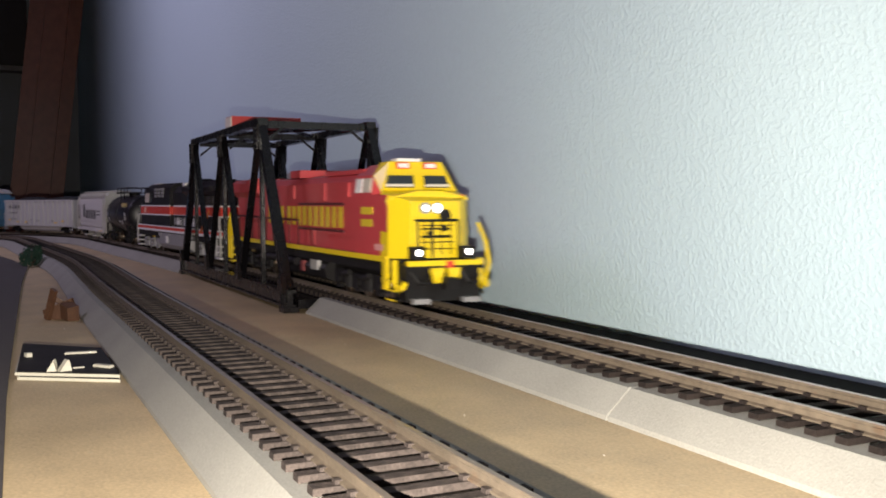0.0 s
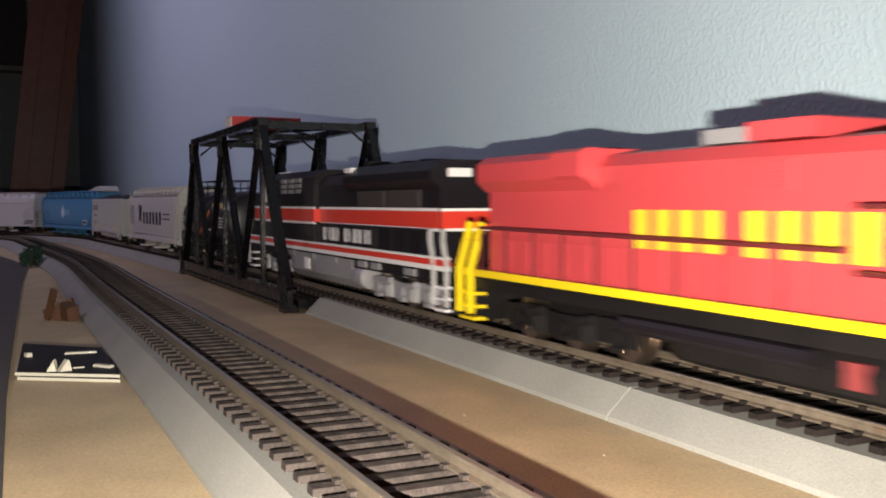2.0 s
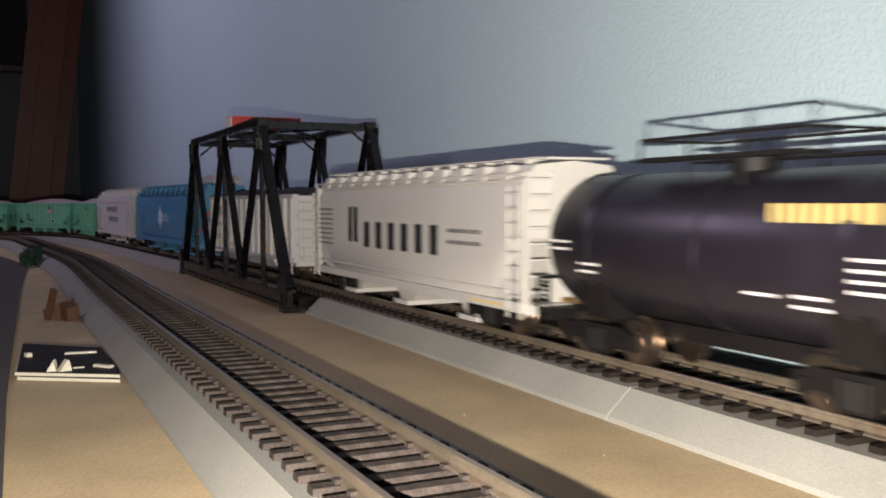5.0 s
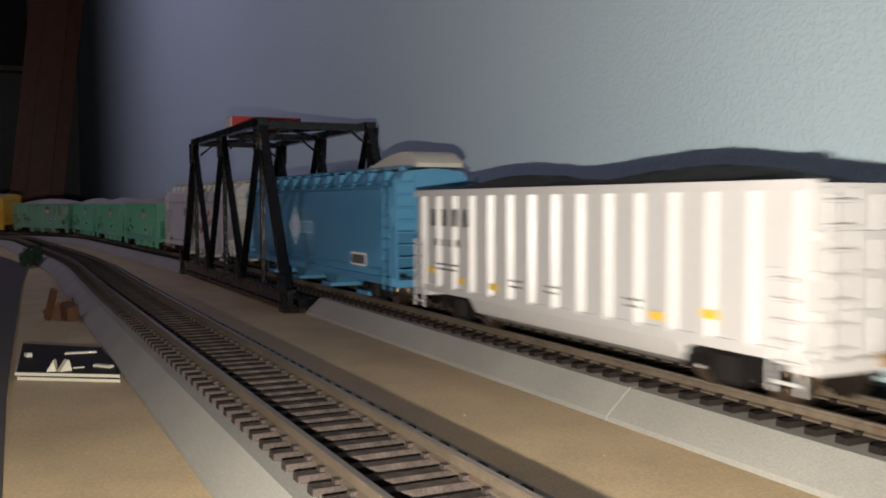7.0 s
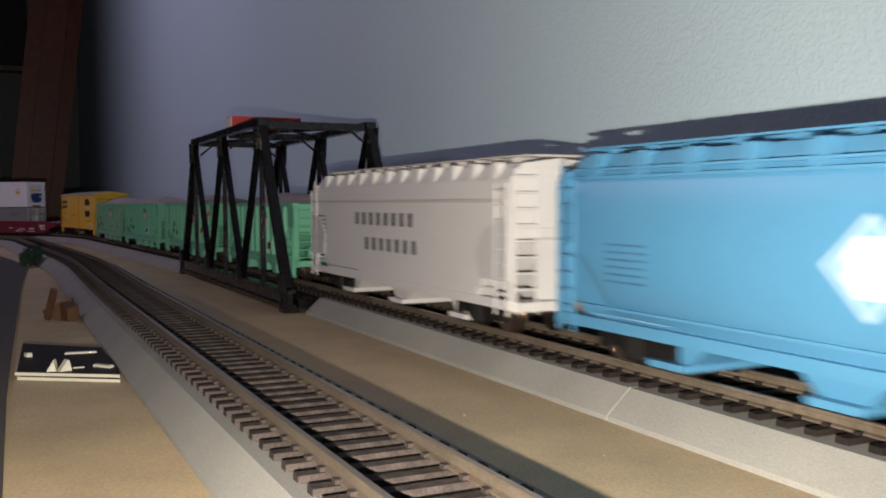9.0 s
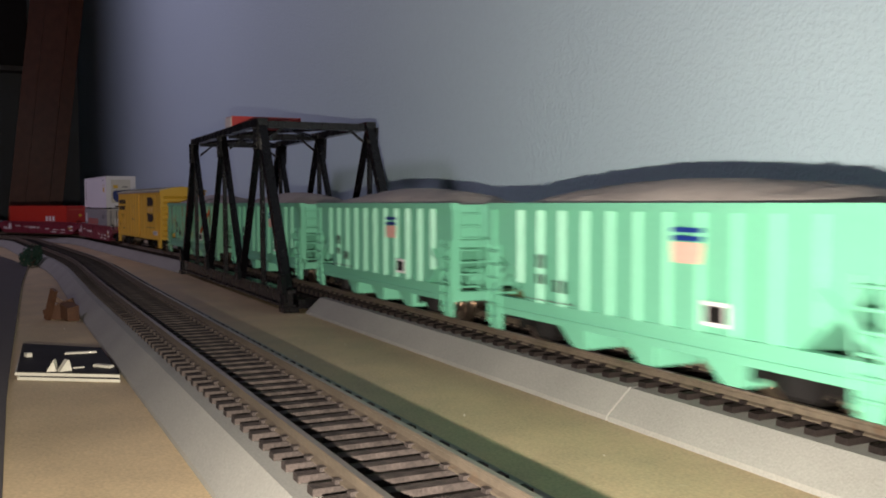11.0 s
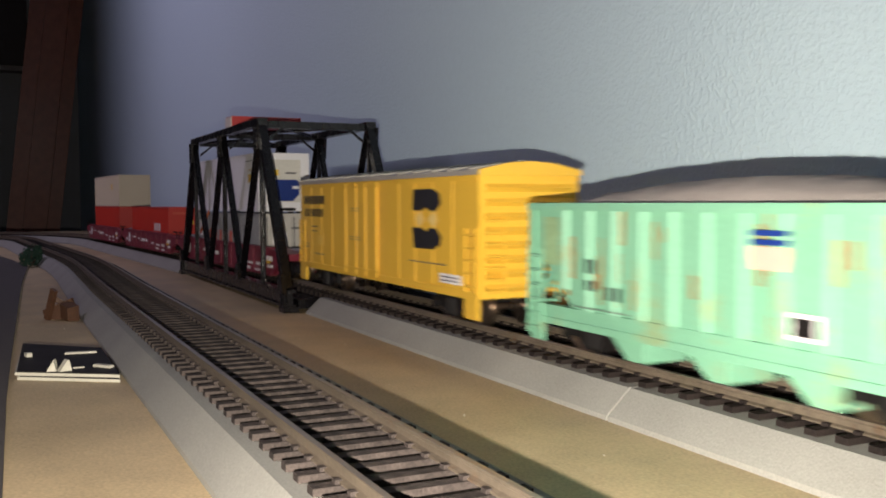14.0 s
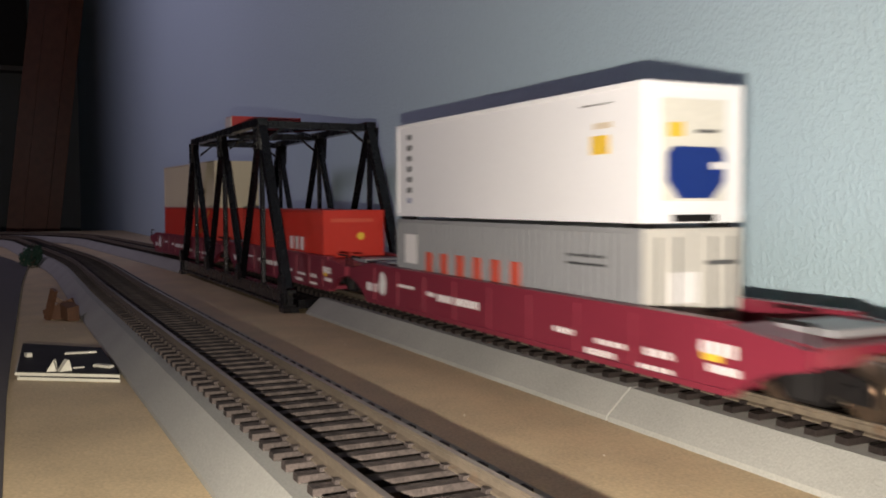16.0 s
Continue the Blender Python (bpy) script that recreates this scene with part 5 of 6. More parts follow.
    lo = [bm.verts.new((x, y, 17.6)) for x, y in plan]
    hi = [bm.verts.new((x - 0.6, y * 0.97, 41.4 - max(0, x - 108) * 0.34)) for x, y in plan]
    for k in range(6):
        bm.faces.new((lo[k], lo[(k + 1) % 6], hi[(k + 1) % 6], hi[k]))
    bm.faces.new(lo[::-1])
    bm.faces.new(hi)
    nose = part("nose", bm, YELLOW, root, "yellow nose", bevel=0.8)
    for y, r in ((-4.2, 1.0), (0.4, 1.5)):
        bm = bmesh.new()
        rod(bm, (116.4, y, 35.6), (118.2, y, 35.6), r, 14)
        part("headlight", bm, LIGHT_ON, nose, "lit white headlight")
        bm = bmesh.new()
        rod(bm, (116.2, y, 35.6), (117.9, y, 35.6), 2.1, 14)
        part("light_rim", bm, SILVER, nose)
    bm = bmesh.new()
    rail_line(bm, [(117.6, -8, 31.2), (119.4, -8, 31.2), (119.4, 8, 31.2), (117.6, 8, 31.2)], 0.5)
    part("nose_rail", bm, BLACK, nose, "dark grab rail")
    for z, r in ((25.4, 0.5), (28.2, 0.35)):
        bm = bmesh.new()
        rail_line(bm, [(117.6, -5.5, z), (119.2, -5.5, z), (119.2, 5, z), (117.6, 5, z)], r)
        part("nose_rail", bm, BLACK, nose, "dark grab rail")
    # crowned top of the nose
    bm = bmesh.new()
    prism(bm, [(-15.6, 38.6), (-15.2, 39.6), (-5, 41.9), (5, 41.9), (15.2, 39.6), (15.6, 38.6)], 104, 112.2, "x")
    part("nose_top", bm, YELLOW, nose, bevel=0.5)
    bm = bmesh.new()
    for y in (-5.2, -1.6, 1.6, 5.2):
        rod(bm, (118.6, y, 19), (118.6, y, 30.6), 0.2, 6)
    for z in (21, 23.4, 29.4):
        rod(bm, (118.7, -6.4, z), (118.7, 6.4, z), 0.2, 6)
    box(bm, 117.9, 118.5, -3.8, -1.8, 25.0, 27.4)
    box(bm, 117.9, 118.5, 2.0, 3.8, 27.2, 29.6)
    part("nose_piping", bm, BLACK, nose, "dark hoses and grab irons")
    for y in (-8, 8, -2.5):
        bm = bmesh.new()
        rail_line(bm, [(119.2, y, 31), (119.6, y, 18)], 0.4)
        part("nose_post", bm, BLACK, nose, "dark grab post")
    bm = bmesh.new()
    box(bm, 117.2, 117.9, -5.4, 5.4, 18.4, 30.4)
    part("nose_door", bm, YELLOW, nose, bevel=0.2)
    bm = bmesh.new()
    rod(bm, (117.6, 3.4, 33), (118.4, 3.4, 33), 2.2, 14)
    part("nose_emblem", bm, BLACK, nose, "dark round emblem")
    # front end
    bm = bmesh.new()
    box(bm, 110, 125, -15.5, 15.5, 14.0, 15.8)
    part("front_platform", bm, BLACK, root)
    bm = bmesh.new()
    box(bm, 123.6, 126, -14.8, 14.8, 15.4, 17.2)
    part("anticlimber", bm, YELLOW, root, "yellow front edge", bevel=0.4)
    bm = bmesh.new()
    prism(bm, [(118, 2.8), (124.4, 2.8), (123.2, 8), (123, 15), (118, 15)], -14.5, 14.5, "y")
    part("pilot", bm, BLACK, root, bevel=0.4)
    for y in (-9.8, 9.8):
        bm = bmesh.new()
        rod(bm, (122.8, y, 20.0), (124.6, y, 20.0), 1.05, 14)
        dl = part("ditch_light", bm, LIGHT_ON, root, "lit white ditch light")
        bm = bmesh.new()
        box(bm, 120, 124.2, y - 2.3, y + 2.3, 17.6, 22.0)
        part("light_housing", bm, BLACK, dl, bevel=0.3)
        bm = bmesh.new()
        box(bm, 123.8, 127.0, y - 3.2, y + 3.2, 2.2, 4.0)
        part("snow_plough_edge", bm, SILVER, root, "pale plough edge", bevel=0.3)
        bm = bmesh.new()
        rail_line(bm, [(124.6, y - 3, 13.5), (126, y - 1, 9.6), (126, y + 2, 9.4), (124.8, y + 3.4, 12)], 0.8)
        part("hose", bm, BLACK, root)
    for y in (-3.4, 3.0):
        bm = bmesh.new()
        prism(bm, [(y - 2.6, 14.6), (y + 2.6, 14.6), (y + 1.6, 9.6), (y - 1.2, 9.2)], 123.6, 126.4, "x")
        part("hose_bracket", bm, YELLOW, root, "yellow bracket", bevel=0.4)
    bm = bmesh.new()
    box(bm, 124.6, 126.6, 0.0, 2.6, 14.6, 17)
    part("release_box", bm, BAND_RED, root)
    for s in (-1, 1):
        bm = bmesh.new()
        box(bm, 108.5, 112.0, *sorted((s * 16.0, s * 17.4)), 6.4, 17.6)
        part("step_stile", bm, YELLOW, root, "yellow step stile", bevel=0.2)
        bm = bmesh.new()
        rail_line(bm, [(119, s * 16.8, 17.4), (119.4, s * 16.9, 9), (121.5, s * 16.9, 7.2), (125.2, s * 16.4, 8.2), (126, s * 15.8, 10)], 1.1)
        part("front_handrail", bm, YELLOW, root, "yellow bent handrail")
        for k, z in enumerate((2.8, 6.2, 9.6)):
            bm = bmesh.new()
            box(bm, 112, 119, *sorted((s * 12.5, s * 16.8)), z, z + 0.6)
            st = part("step", bm, BLACK, root)
            bm = bmesh.new()
            box(bm, 111.5, 119.2, *sorted((s * 16.8, s * 17.3)), z, z + 0.6)
            part("step_edge", bm, YELLOW, st, "yellow step edge")
        bm = bmesh.new()
        box(bm, 112, 119, *sorted((s * 12.0, s * 12.6)), 2.8, 16)
        part("step_back", bm, BLACK, root)
    bm = bmesh.new()
    rail_line(bm, [(124, 16.4, 10), (125.4, 17.4, 16), (123.4, 17.0, 24), (119.5, 16.0, 30)], 0.75)
    part("corner_handrail", bm, YELLOW, root, "yellow corner handrail")
    # rear end
    bm = bmesh.new()
    prism(bm, [(-h - 0.6, 2.6), (-131, 2.6), (-131, 15), (-h - 0.2, 15)], -14.5, 14.5, "y")
    part("rear_pilot", bm, BLACK, root)
    for s in (-1, 1):
        for x in (-137.5, -130.5):
            bm = bmesh.new()
            rail_line(bm, [(x, s * 17.0, 5), (x, s * 17.0, 18), (x + 4, s * 16.6, 27), (x + 5, s * 16.0, 32)], 1.3)
            part("rear_handrail", bm, YELLOW, root, "yellow rear step handrail")
        for z in (3.0, 6.6, 10.4):
            bm = bmesh.new()
            box(bm, -137, -128, *sorted((s * 13, s * 17.2)), z, z + 0.9)
            part("rear_step", bm, YELLOW, root, "yellow step edge")
        bm = bmesh.new()
        rail_line(bm, [(-126, s * 16.8, 30.4), (4, s * 16.8, 29.6)], 0.5)
        rail_line(bm, [(6, s * 16.8, 37.0), (66, s * 16.8, 37.0)], 0.5)
        rail_line(bm, [(6, s * 16.8, 26.0), (66, s * 16.8, 26.0)], 0.5)
        for k in range(10):
            x = -124 + k * 14.2
            rod(bm, (x, s * 16.8, 16.5), (x, s * 16.8, 30.2), 0.38, 6)
        part("handrail", bm, surface("rail_maroon", (0.10, 0.012, 0.014), 0.5), root, "dark red side handrail")
        bm = bmesh.new()
        box(bm, 18, 28, *sorted((s * 14, s * 15.6)), 8.0, 13.4)
        part("tank_gauge", bm, HANDRAIL_GREY, root, "pale box under the sill")
        bm = bmesh.new()
        box(bm, 3, 7, *sorted((s * 14, s * 15.6)), 6.4, 11.0)
        part("sight_glass", bm, surface("maroon_box", (0.20, 0.035, 0.035), 0.5), root)
    bm = bmesh.new()
    prism(bm, [(-12.5, 12.5), (-15, 9), (-14, 5), (-10, 3.2), (10, 3.2), (14, 5), (15, 9), (12.5, 12.5)], -40, 36, "x")
    part("fuel_tank", bm, BLACK, root, bevel=0.5)
    bm = bmesh.new()
    rod(bm, (-60, -13.6, 10), (-4, -14.6, 10), 2.0, 10)
    part("air_tank", bm, LOCO_BLACK, root)
    truck(root, 74, "heavy_black")
    truck(root, -86, "heavy_black")
    coupler(root, 119, BLACK)
    coupler(root, -h + 1)


def black_locomotive():
    root = thing("locomotive", "glossy black diesel locomotive with red band, white stripes and silver trucks", "locomotive", "locomotives")
    MOVING.append((root, -0.6935, 0.082))
    h = 126.0
    bm = bmesh.new()
    box(bm, -h, h, -15.6, 15.6, 12.0, 16.0)
    part("underframe", bm, BLACK, root, bevel=0.3)
    for s in (-1, 1):
        for z0, z1, m, lab in ((16.0, 17.6, STRIPE, "white sill stripe"), (17.6, 19.6, BAND_RED, "red sill stripe"), (19.6, 20.4, STRIPE, "white sill line")):
            bm = bmesh.new()
            box(bm, -h + 2, h - 2, *sorted((s * 15.0, s * 16.9)), z0, z1)
            part("sill_stripe", bm, m, root, lab)
    bm = bmesh.new()
    box(bm, -h, h, -15, 15, 16, 18)
    part("walkway", bm, BLACK, root)
    # long hood
    bm = bmesh.new()
    prism(bm, [(-13.4, 18), (-13.4, 45), (-10, 49.4), (10, 49.4), (13.4, 45), (13.4, 18)], -12, 112, "x")
    part("long_hood", bm, LOCO_BLACK, root, bevel=0.3)
    bm = bmesh.new()
    prism(bm, [(-13.4, 42.2), (-17.2, 45.2), (-17.2, 48.0), (-13, 51.6), (13, 51.6), (17.2, 48.0), (17.2, 45.2), (13.4, 42.2)], 30, 114, "x")
    part("radiator", bm, LOCO_BLACK, root, "flared black radiator housing", bevel=0.4)
    for s in (-1, 1):
        for x0, x1 in ((38, 66), (69, 98)):
            bm = bmesh.new()
            box(bm, x0, x1, *sorted((s * 13.3, s * 13.9)), 36.2, 42.0)
            g = part("radiator_grille", bm, surface("grille_brown", (0.045, 0.035, 0.03), 0.6), root, "dark brown radiator grille")
            bm = bmesh.new()
            for k in range(9):
                box(bm, x0 + 1 + k * (x1 - x0 - 2) / 9, x0 + 1.5 + k * (x1 - x0 - 2) / 9, *sorted((s * 13.8, s * 14.1)), 36.6, 41.6)
            part("grille_bar", bm, BLACK, g)
        for z0, z1, m, lab in ((28.2, 29.2, STRIPE, "white line"), (29.2, 34.8, BAND_RED, "red band"), (34.8, 35.8, STRIPE, "white line")):
            bm = bmesh.new()
            box(bm, -11.8, 112.2, *sorted((s * 12.8, s * 13.75)), z0, z1)
            part("band", bm, m, root, lab)
        for k in range(9):
            x = 52 + k * 6.6
            bm = bmesh.new()
            box(bm, x, x + 6.0, *sorted((s * 13.2, s * 13.9)), 20.6, 27.8)
            part("hood_door", bm, surface("door_black", (0.022, 0.019, 0.018), 0.5) if k == 0 else LOCO_BLACK, root)
        for k in range(10):
            x = -10 + k * 6.1
            bm = bmesh.new()
            box(bm, x, x + 5.6, *sorted((s * 13.2, s * 13.6)), 20.6, 27.8)
            part("hood_door", bm, LOCO_BLACK, root)
    letters(root, -6, 17, 21.6, 27.0, -13.75, 4, STRIPE, "white side lettering", gap=0.2)
    letters(root, 21, 54, 21.6, 27.0, -13.75, 6, STRIPE, "white side lettering", gap=0.2)
    for x in (2, 18):
        bm = bmesh.new()
        rod(bm, (x, 0, 49), (x, 0, 51.0), 5, 18)
        part("roof_fan", bm, BLACK, root)
    for x in (46, 64, 82):
        bm = bmesh.new()
        rod(bm, (x, 0, 51.4), (x, 0, 53.0), 6.2, 20)
        part("roof_fan", bm, BLACK, root)
    bm = bmesh.new()
    box(bm, 22, 28, -5, 5, 49, 54.5)
    part("exhaust", bm, BLACK, root, bevel=0.4)
    bm = bmesh.new()
    box(bm, 29, 36, -16, -10, 49.4, 51.4)
    part("roof_plate", bm, STRIPE, root, "white roof plate")
    # hood end
    bm = bmesh.new()
    box(bm, 111.8, 113.4, -13.4, 13.4, 18, 44)
    end = part("hood_end", bm, LOCO_BLACK, root)
    bm = bmesh.new()
    box(bm, 113.3, 113.7, -13.2, 1.5, 18, 43.6)
    part("end_panel", bm, LOCO_BLACK, end)
    bm = bmesh.new()
    box(bm, 113.6, 114.0, -13.3, 13.3, 29.2, 34.8)
    part("end_band", bm, BAND_RED, end, "red end band")
    for z in (28.3, 34.8):
        bm = bmesh.new()
        box(bm, 113.6, 114.1, -13.3, 13.3, z, z + 0.9)
        part("end_line", bm, STRIPE, end, "white end line")
    bm = bmesh.new()
    box(bm, 113.6, 114.6, -11, -2.5, 46, 48.8)
    part("number_board", bm, STRIPE, root, "white number board")
    # cab and cabinet, as wide as the frame
    bm = bmesh.new()
    prism(bm, [(-16.3, 18), (-16.3, 37.0), (16.3, 37.0), (16.3, 18)], -112, -10, "x")
    wide = part("cab_body", bm, LOCO_BLACK, root, bevel=0.4)
    for s in (-1, 1):
        for z0, z1, m, lab in ((28.2, 29.2, STRIPE, "white line"), (29.2, 34.9, BAND_RED, "red band"), (34.9, 35.9, STRIPE, "white line")):
            bm = bmesh.new()
            box(bm, -112.2, -9.6, *sorted((s * 16.0, s * 16.7)), z0, z1)
            part("cab_band", bm, m, wide, lab)
    bm = bmesh.new()
    box(bm, -10.4, -9.4, -16.4, 16.4, 29.2, 34.9)
    part("cab_band", bm, BAND_RED, wide, "red band")
    bm = bmesh.new()
    prism(bm, [(-15.9, 36.5), (-15.2, 49.0), (-10, 52.4), (10, 52.4), (15.2, 49.0), (15.9, 36.5)], -99, -12, "x")
    up = part("cab_top", bm, LOCO_BLACK, root, bevel=0.4)
    bm = bmesh.new()
    prism(bm, [(-112, 36.5), (-97, 36.5), (-97, 42), (-110, 39)], -13, 13, "y")
    part("short_hood", bm, LOCO_BLACK, root, bevel=0.5)
    for s in (-1, 1):
        for x0, x1, m, lab in ((-98, -84, surface("lit_window", (0.70, 0.62, 0.52), 0.2), "pale cab window"), (-80, -73, GLASS, "dark cab window")):
            bm = bmesh.new()
            prism(bm, [(s * 15.4, 38.0), (s * 15.0, 45.4), (s * 15.7, 45.4), (s * 16.1, 38.0)][::s], x0, x1, "x")
            part("cab_window", bm, m, up, lab)
        for k in range(3):
            for j in range(3):
                bm = bmesh.new()
                x = -64 + k * 12
                box(bm, x, x + 8, *sorted((s * 14.8, s * 15.85)), 42.0 + j * 2.5, 43.8 + j * 2.5)
                part("louvre", bm, SILVER, up, "grey louvre")
    bm = bmesh.new()
    box(bm, -92, -76, -9, 3, 52.3, 53.2)
    part("roof_plate", bm, STRIPE, up, "white roof plate")
    patch(root, -98, -90, 30, 34, -16.7, surface("pale_mark", (0.75, 0.45, 0.35), 0.5), "", "number_panel")
    # ends, steps and rails
    for e in (-1, 1):
        bm = bmesh.new()
        prism(bm, [(e * (h + 1), 2.6), (e * (h - 6), 2.6), (e * (h - 6), 15), (e * h, 15)][::-e], -14.5, 14.5, "y")
        part("pilot", bm, BLACK, root)
        for s in (-1, 1):
            for z in (3.2, 6.8, 10.4):
                bm = bmesh.new()
                box(bm, *sorted((e * (h - 2), e * (h - 11))), *sorted((s * 13, s * 17.0)), z, z + 0.8)
                part("step", bm, STRIPE, root, "white step edge")
            for dx in ((1.0, 10.5) if e > 0 else (1.0,)):
                bm = bmesh.new()
                rail_line(bm, [(e * (h - dx), s * 16.8, 5), (e * (h - dx), s * 16.8, 18), (e * (h - dx - 3), s * 16.6, 25), (e * (h - dx - 3.5), s * 16.3, 29)], 0.8)
                part("corner_handrail", bm, HANDRAIL_GREY, root, "white corner handrail")
        for y in (-9, 9):
            bm = bmesh.new()
            box(bm, *sorted((e * h, e * (h + 1.6))), y - 2.6, y + 2.6, 4, 7)
            part("hose_bracket", bm, SILVER, root)
        coupler(root, e * (h - 1))
    for s in (-1, 1):
        bm = bmesh.new()
        rail_line(bm, [(-6, s * 16.6, 28.6), (112, s * 16.6, 28.6)], 0.3)
        for k in range(9):
            rod(bm, (-4 + k * 14, s * 16.6, 18), (-4 + k * 14, s * 16.6, 28.6), 0.3, 6)
        part("handrail", bm, BLACK, root)
        for x in (-50, -20, 10, 44, 58, 90):
            bm = bmesh.new()
            box(bm, x, x + 9, *sorted((s * 13, s * 16.3)), 12.8, 15.2)
            part("sill_box", bm, SILVER, root, bevel=0.3)
    bm = bmesh.new()
    prism(bm, [(-16, 15), (-16, 7), (-13.5, 3.8), (-8, 3.0), (8, 3.0), (13.5, 3.8), (16, 7), (16, 15)], -47, 38, "x")
    tank = part("fuel_tank", bm, SILVER, root, "silver fuel tank", bevel=0.8)
    bm = bmesh.new()
    box(bm, -24, -18, -16.6, -15.8, 8, 13)
    part("filler", bm, STRIPE, tank)
    bm = bmesh.new()
    rod(bm, (38, -12.5, 8.5), (50, -12.5, 8.5), 4.6, 16)
    part("air_tank", bm, SILVER, root, "silver air tank", bevel=0.8, smooth=True)
    bm = bmesh.new()
    box(bm, -76, -70, -14.9, -14.2, 11, 12.6)
    part("truck_tag", bm, MARK_YELLOW, root)
    truck(root, 82, "heavy_silver")
    truck(root, -86, "heavy_silver")


red_locomotive()
black_locomotive()
tank_car()
grey_hopper()
gondola()
blue_hopper()
white_hopper()
ore_hopper("mint green open hopper car heaped with grey ballast", -1.950, -1.818, GREEN, 1)
ore_hopper("mint green open hopper car heaped with grey ballast", -2.105, -1.973, GREEN, 2)
ore_hopper("mint green open hopper car heaped with grey ballast", -2.262, -2.130, GREEN, 3)
ore_hopper("weathered rust-streaked green open hopper heaped with grey ballast", -2.420, -2.288, GREEN_WORN, 4, True)
boxcar()
intermodal()


# ---------------------------------------------------------------- things beside the line
def black_card_tray():
    root = thing("foam_board", "black-topped white foam board scrap on the hardboard", "foam board")
    for z0, z1, m, lab, d in ((0.05, 0.9, WHITE, "lower white layer", 0.6), (0.95, 1.2, BLACKCARD, "dark seam", 1.2), (1.25, 2.1, WHITE, "upper white layer", 0.0), (2.15, 2.5, BLACKCARD, "scuffed black top", 0.5)):
        bm = bmesh.new()
        prism(bm, [(-279 + d, -139.3 + d), (-262.6 + d, -113.8), (-312, -113.8), (-333, -136)], z0, z1, "z")
        o = part("layer", bm, m, root, lab)
    return root


tray = black_card_tray()
tray.location = (0, 0, DECK * K)
rnd = random.Random(8)
for x, y, l, w, hh in ((-0.2745, -0.1301, 2.6, 4.2, 3.1), (-0.2732, -0.1270, 3.4, 3.8, 3.0)):
    bm = bmesh.new()
    prism(bm, [(-l / 2, 0), (l / 2, 0), (l / 2 - 0.8, hh), (-l / 2 + 2.2, hh)], -w / 2 + 0.8, w / 2 - 0.8, "y")
    o = solid("foam_wedge", bm, WHITE, "small white foam wedge on black card", "foam offcut", "foam offcuts", bevel=0.25)
    o.matrix_world = pose(x, y, (DECK + 2.5) * K, 0, 0, rnd.uniform(70, 110))
for x, y, l, w, hh, turn in ((-0.303, -0.1205, 9, 2.0, 0.5, 84), (-0.2745, -0.1168, 6, 1.8, 0.7, 40), (-0.276, -0.1232, 3, 0.7, 0.3, 95), (-0.303, -0.1352, 2.0, 1.6, 1.2, 20)):
    bm = bmesh.new()
    box(bm, -l / 2, l / 2, -w / 2, w / 2, 0, hh)
    o = solid("foam_scrap", bm, WHITE, "thin white scrap lying on black card", "scrap", "foam offcuts", bevel=0.15)
    o.matrix_world = pose(x, y, (DECK + 2.5) * K, 0, 0, turn)
bm = bmesh.new()
box(bm, -4, 4, -0.9, 0.9, 0.02, 0.5)
o = solid("foam_scrap", bm, WHITE, "thin white scrap lying on hardboard", "scrap", "foam offcuts", bevel=0.1)
o.matrix_world = pose(-0.333, -0.1245, DECK * K, 0, 0, 75)

wood = thing("wooden_offcut", "stained wooden offcut pieces leaning on the roadbed", "wood offcut")
for x, y, z, sx, sy, sz, rx, ry, rz in ((0, 0, 3.0, 16, 2.6, 6.5, 0, -18, 62), (7, 4.2, 3.4, 9, 6, 6.0, 8, 10, 20), (-5, 3.0, 5.0, 12, 2.2, 2.2, 0, 30, 100), (2, -4.5, 6.2, 3, 2.4, 13, 0, 24, 40)):
    bm = bmesh.new()
    box(bm, -sx / 2, sx / 2, -sy / 2, sy / 2, -sz / 2, sz / 2)
    p = part("offcut", bm, WOODBLOCK, wood, bevel=0.4)
    p.matrix_local = pose(x * K, y * K, z * K, rx, ry, rz)
wood.location = (-0.417, -0.1198, DECK * K)
wood.scale = (0.8, 0.8, 1.05)

# orange strip leaning inside the bridge
bm = bmesh.new()
bar(bm, (-607, -24.6, 19.0), (-580, -24.6, 32.0), 2.2, 0.6)
solid("orange_strip", bm, surface("orange_plastic", (0.55, 0.14, 0.03), 0.45), "thin orange plastic strip caught in the truss", "plastic strip", bevel=0.1)

# small foliage clump at the far end of the empty track
tree = thing("foliage_clump", "dark green model foliage clump beside the track", "model bush")
bm = bmesh.new()
rnd = random.Random(3)
for k in range(900):
    c0 = rnd.choice(((0, 0, 7, 6.5), (-9, 5, 5, 5.0), (7, -4, 5, 5.5), (2, 6, 9, 4.5)))
    d = Vector((rnd.gauss(0, 1), rnd.gauss(0, 1), rnd.gauss(0, 1))).normalized() * c0[3] * rnd.uniform(0.55, 1.08)
    c = Vector(c0[:3]) + d
    c.z = max(c.z, 0.4)
    r = rnd.uniform(0.7, 1.6)
    q = (d + Vector((rnd.gauss(0, 3), rnd.gauss(0, 3), rnd.gauss(0, 3)))).to_track_quat("Z", "Y").to_matrix().to_4x4()
    vs = [bm.verts.new(Matrix.Translation(c) @ q @ Vector(v)) for v in ((-r, 0, 0), (0, -r * 0.6, 0.3), (r, 0, 0), (0, r * 0.6, 0.3))]
    bm.faces.new(vs)
part("crown", bm, LEAF, tree)
bm = bmesh.new()
for k in range(5):
    rod(bm, (0, 0, 0), (rnd.gauss(0, 7), rnd.gauss(0, 7), 9), 0.6, 6)
part("stem", bm, WOODBLOCK, tree)
tree.location = (-0.772, -0.1200, DECK * K)
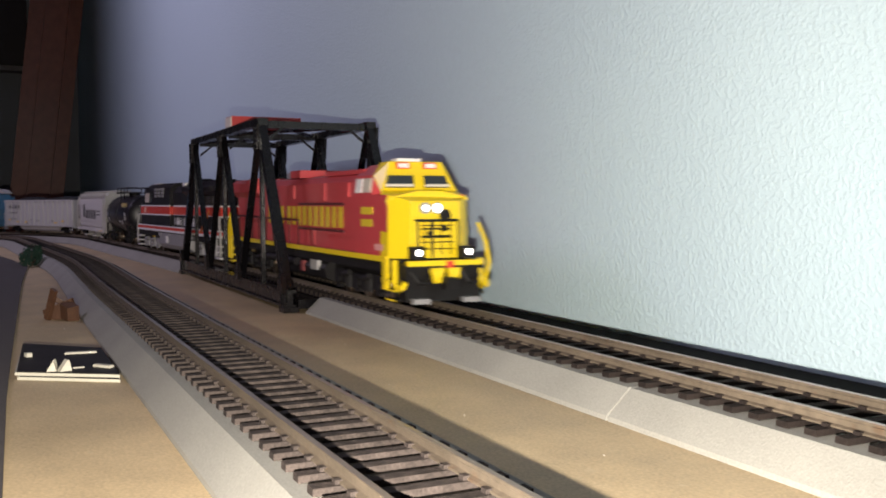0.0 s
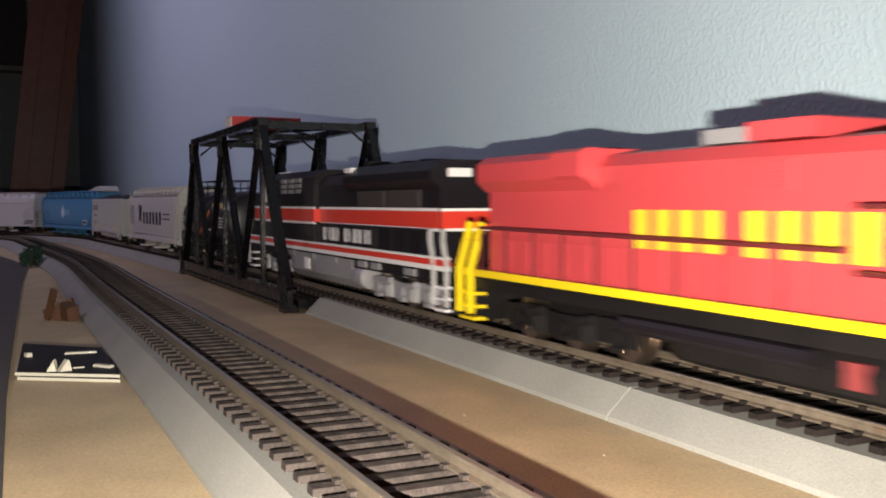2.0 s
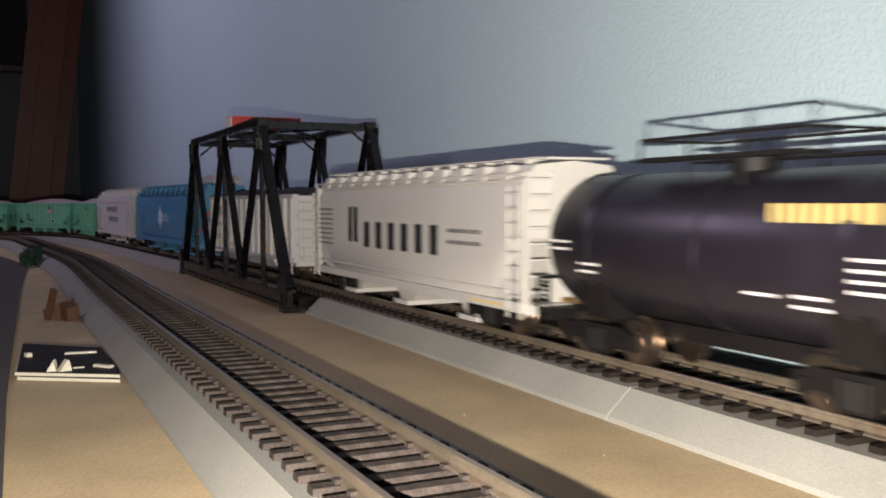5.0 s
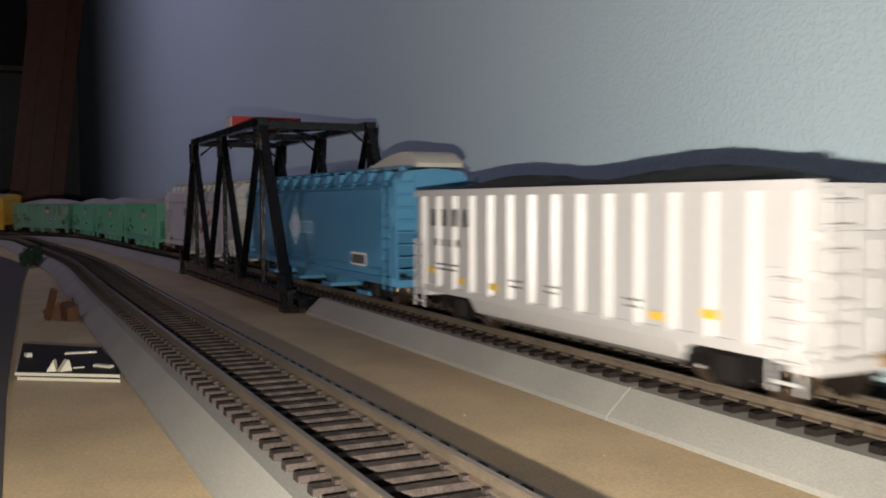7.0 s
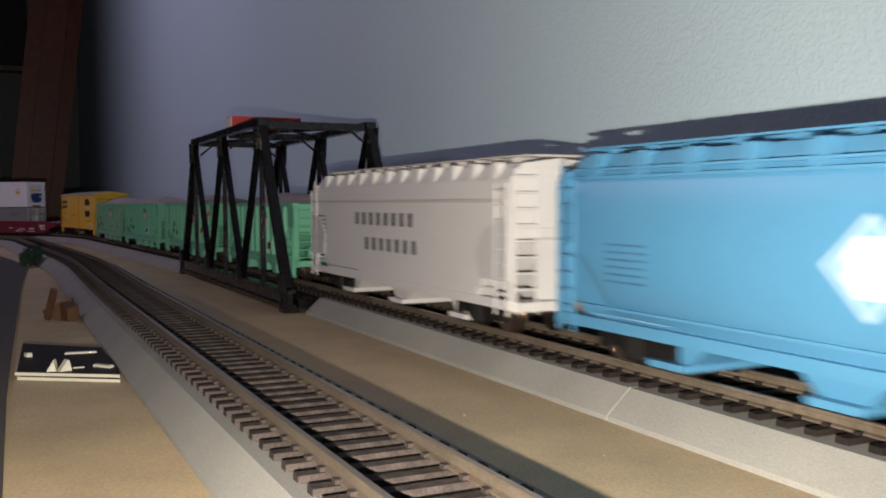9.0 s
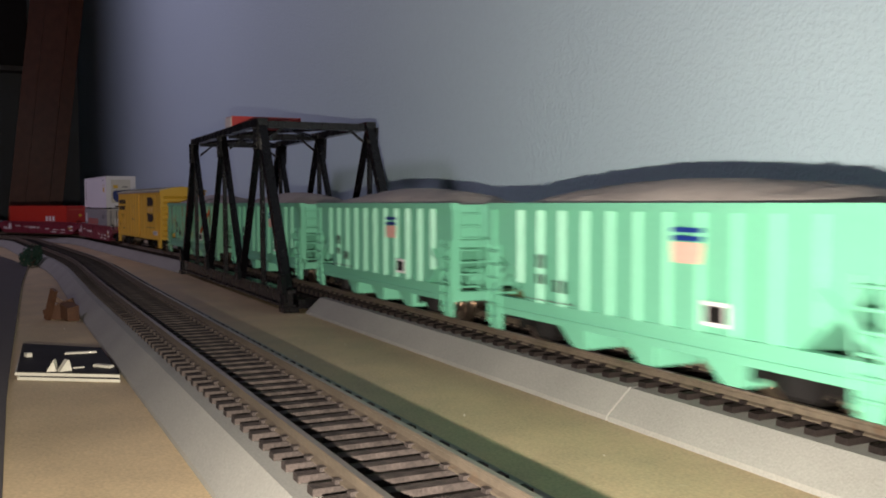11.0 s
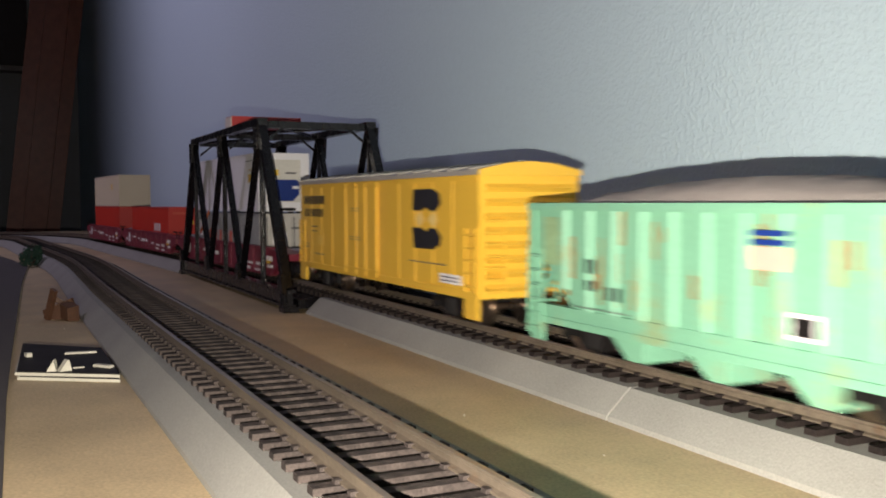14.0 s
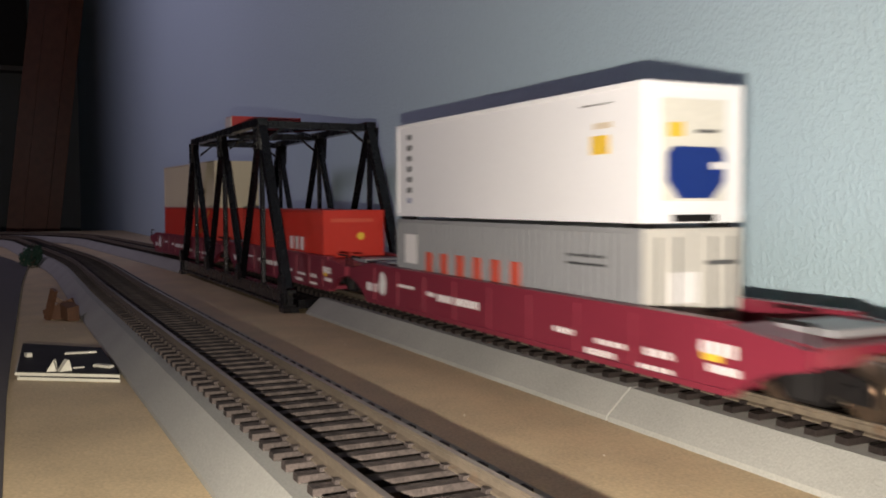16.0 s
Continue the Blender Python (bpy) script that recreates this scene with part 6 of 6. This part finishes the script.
tree.scale = (0.9, 0.85, 1.25)

# dark strip of foam along the board's edge
bm = bmesh.new()
prism(bm, [(-1050, -210), (120, -210), (120, -156), (-150, -143.4), (-253, -141.6), (-307, -140.0), (-603, -130.2), (-760, -122.5), (-850, -131), (-1050, -156)], DECK + 0.05, DECK + 1.1, "z")
solid("foam_sheet", bm, FOAM_DARK, "dark grey foam sheet along the board edge", "foam sheet", bevel=0.4)

# crumbs and dust on the board
bm = bmesh.new()
rnd = random.Random(12)
for k in range(230):
    x, y = rnd.uniform(-600, -60), rnd.uniform(-132, 20)
    if -112 < y < -66 or y > -26:
        continue
    r = 0.05 + 0.16 * rnd.random() ** 3
    bmesh.ops.create_icosphere(bm, subdivisions=1, radius=r, matrix=Matrix.Translation((x, y, DECK + r * 0.6)))
solid("crumbs", bm, PALE, "pale dust and crumbs scattered over the hardboard", "dust", kind="stuff")

# ---------------------------------------------------------------- dark end of the room
cab_root = thing("leaning_boards", "dark reddish-brown wooden boards leaning at the end of the room", "boards")
for x, y0, y1, z1, lean in ((-2190, -121, -90, 900, 6.7), (-2192, -89.5, -43, 900, 6.7), (-2186, -42.5, -37.5, 900, 6.7), (-2204, -37, -15, 900, 6.7)):
    bm = bmesh.new()
    box(bm, -14, 14, y0, y1, -900, z1)
    p = part("board", bm, POST, cab_root, bevel=1.5)
    p.matrix_local = pose(x * K, 0, 0, -lean, 0, 0)
pic = thing("picture", "dark picture hanging over a pale ledge", "picture")
bm = bmesh.new()
box(bm, -2616, -2598, -456, -60, 385, 1010)
part("picture_frame", bm, surface("picture_dark", (0.022, 0.012, 0.016), 0.5), pic, "dark picture")
bm = bmesh.new()
box(bm, -2618, -2565, -456, -60, 366, 379)
part("ledge", bm, surface("ledge_grey", (0.25, 0.22, 0.22), 0.6), pic, "grey ledge")

# ---------------------------------------------------------------- track, piece by piece
for spec in TRACKS:
    track(*spec)


# ---------------------------------------------------------------- what moves
def run(t):
    """Metres that the train has gone at t seconds."""
    if t < 6:
        return 0.154 * t
    if t < 11:
        return 0.924 + 0.154 * (t - 6) + 0.001 * (t - 6) ** 2
    return 1.719 + 0.164 * (t - 11)


def car_pose(middle, half, t):
    a, _ = MAIN.at(middle + half + run(t))
    b, _ = MAIN.at(middle - half + run(t))
    c = (a + b) / 2
    return pose(c.x, c.y, 0, 0, 0, math.degrees(math.atan2(a.y - b.y, a.x - b.x)))


def motions():
    for ob, middle, half in MOVING:
        walk(ob, [(i * 0.2, car_pose(middle, half, i * 0.2)) for i in range(81)])
    for ob, middle, half, along, up in LOADS:
        shift = pose(along * K, 0, up * K)
        walk(ob, [(i * 0.2, car_pose(middle, half, i * 0.2) @ shift) for i in range(81)])
    for ob, x, r in SPINNING:
        walk(ob, [(i / 30, pose(x * K, 0, r * K, 0, math.degrees(run(i / 30) / (r * K)), 0)) for i in range(481)])


motions()
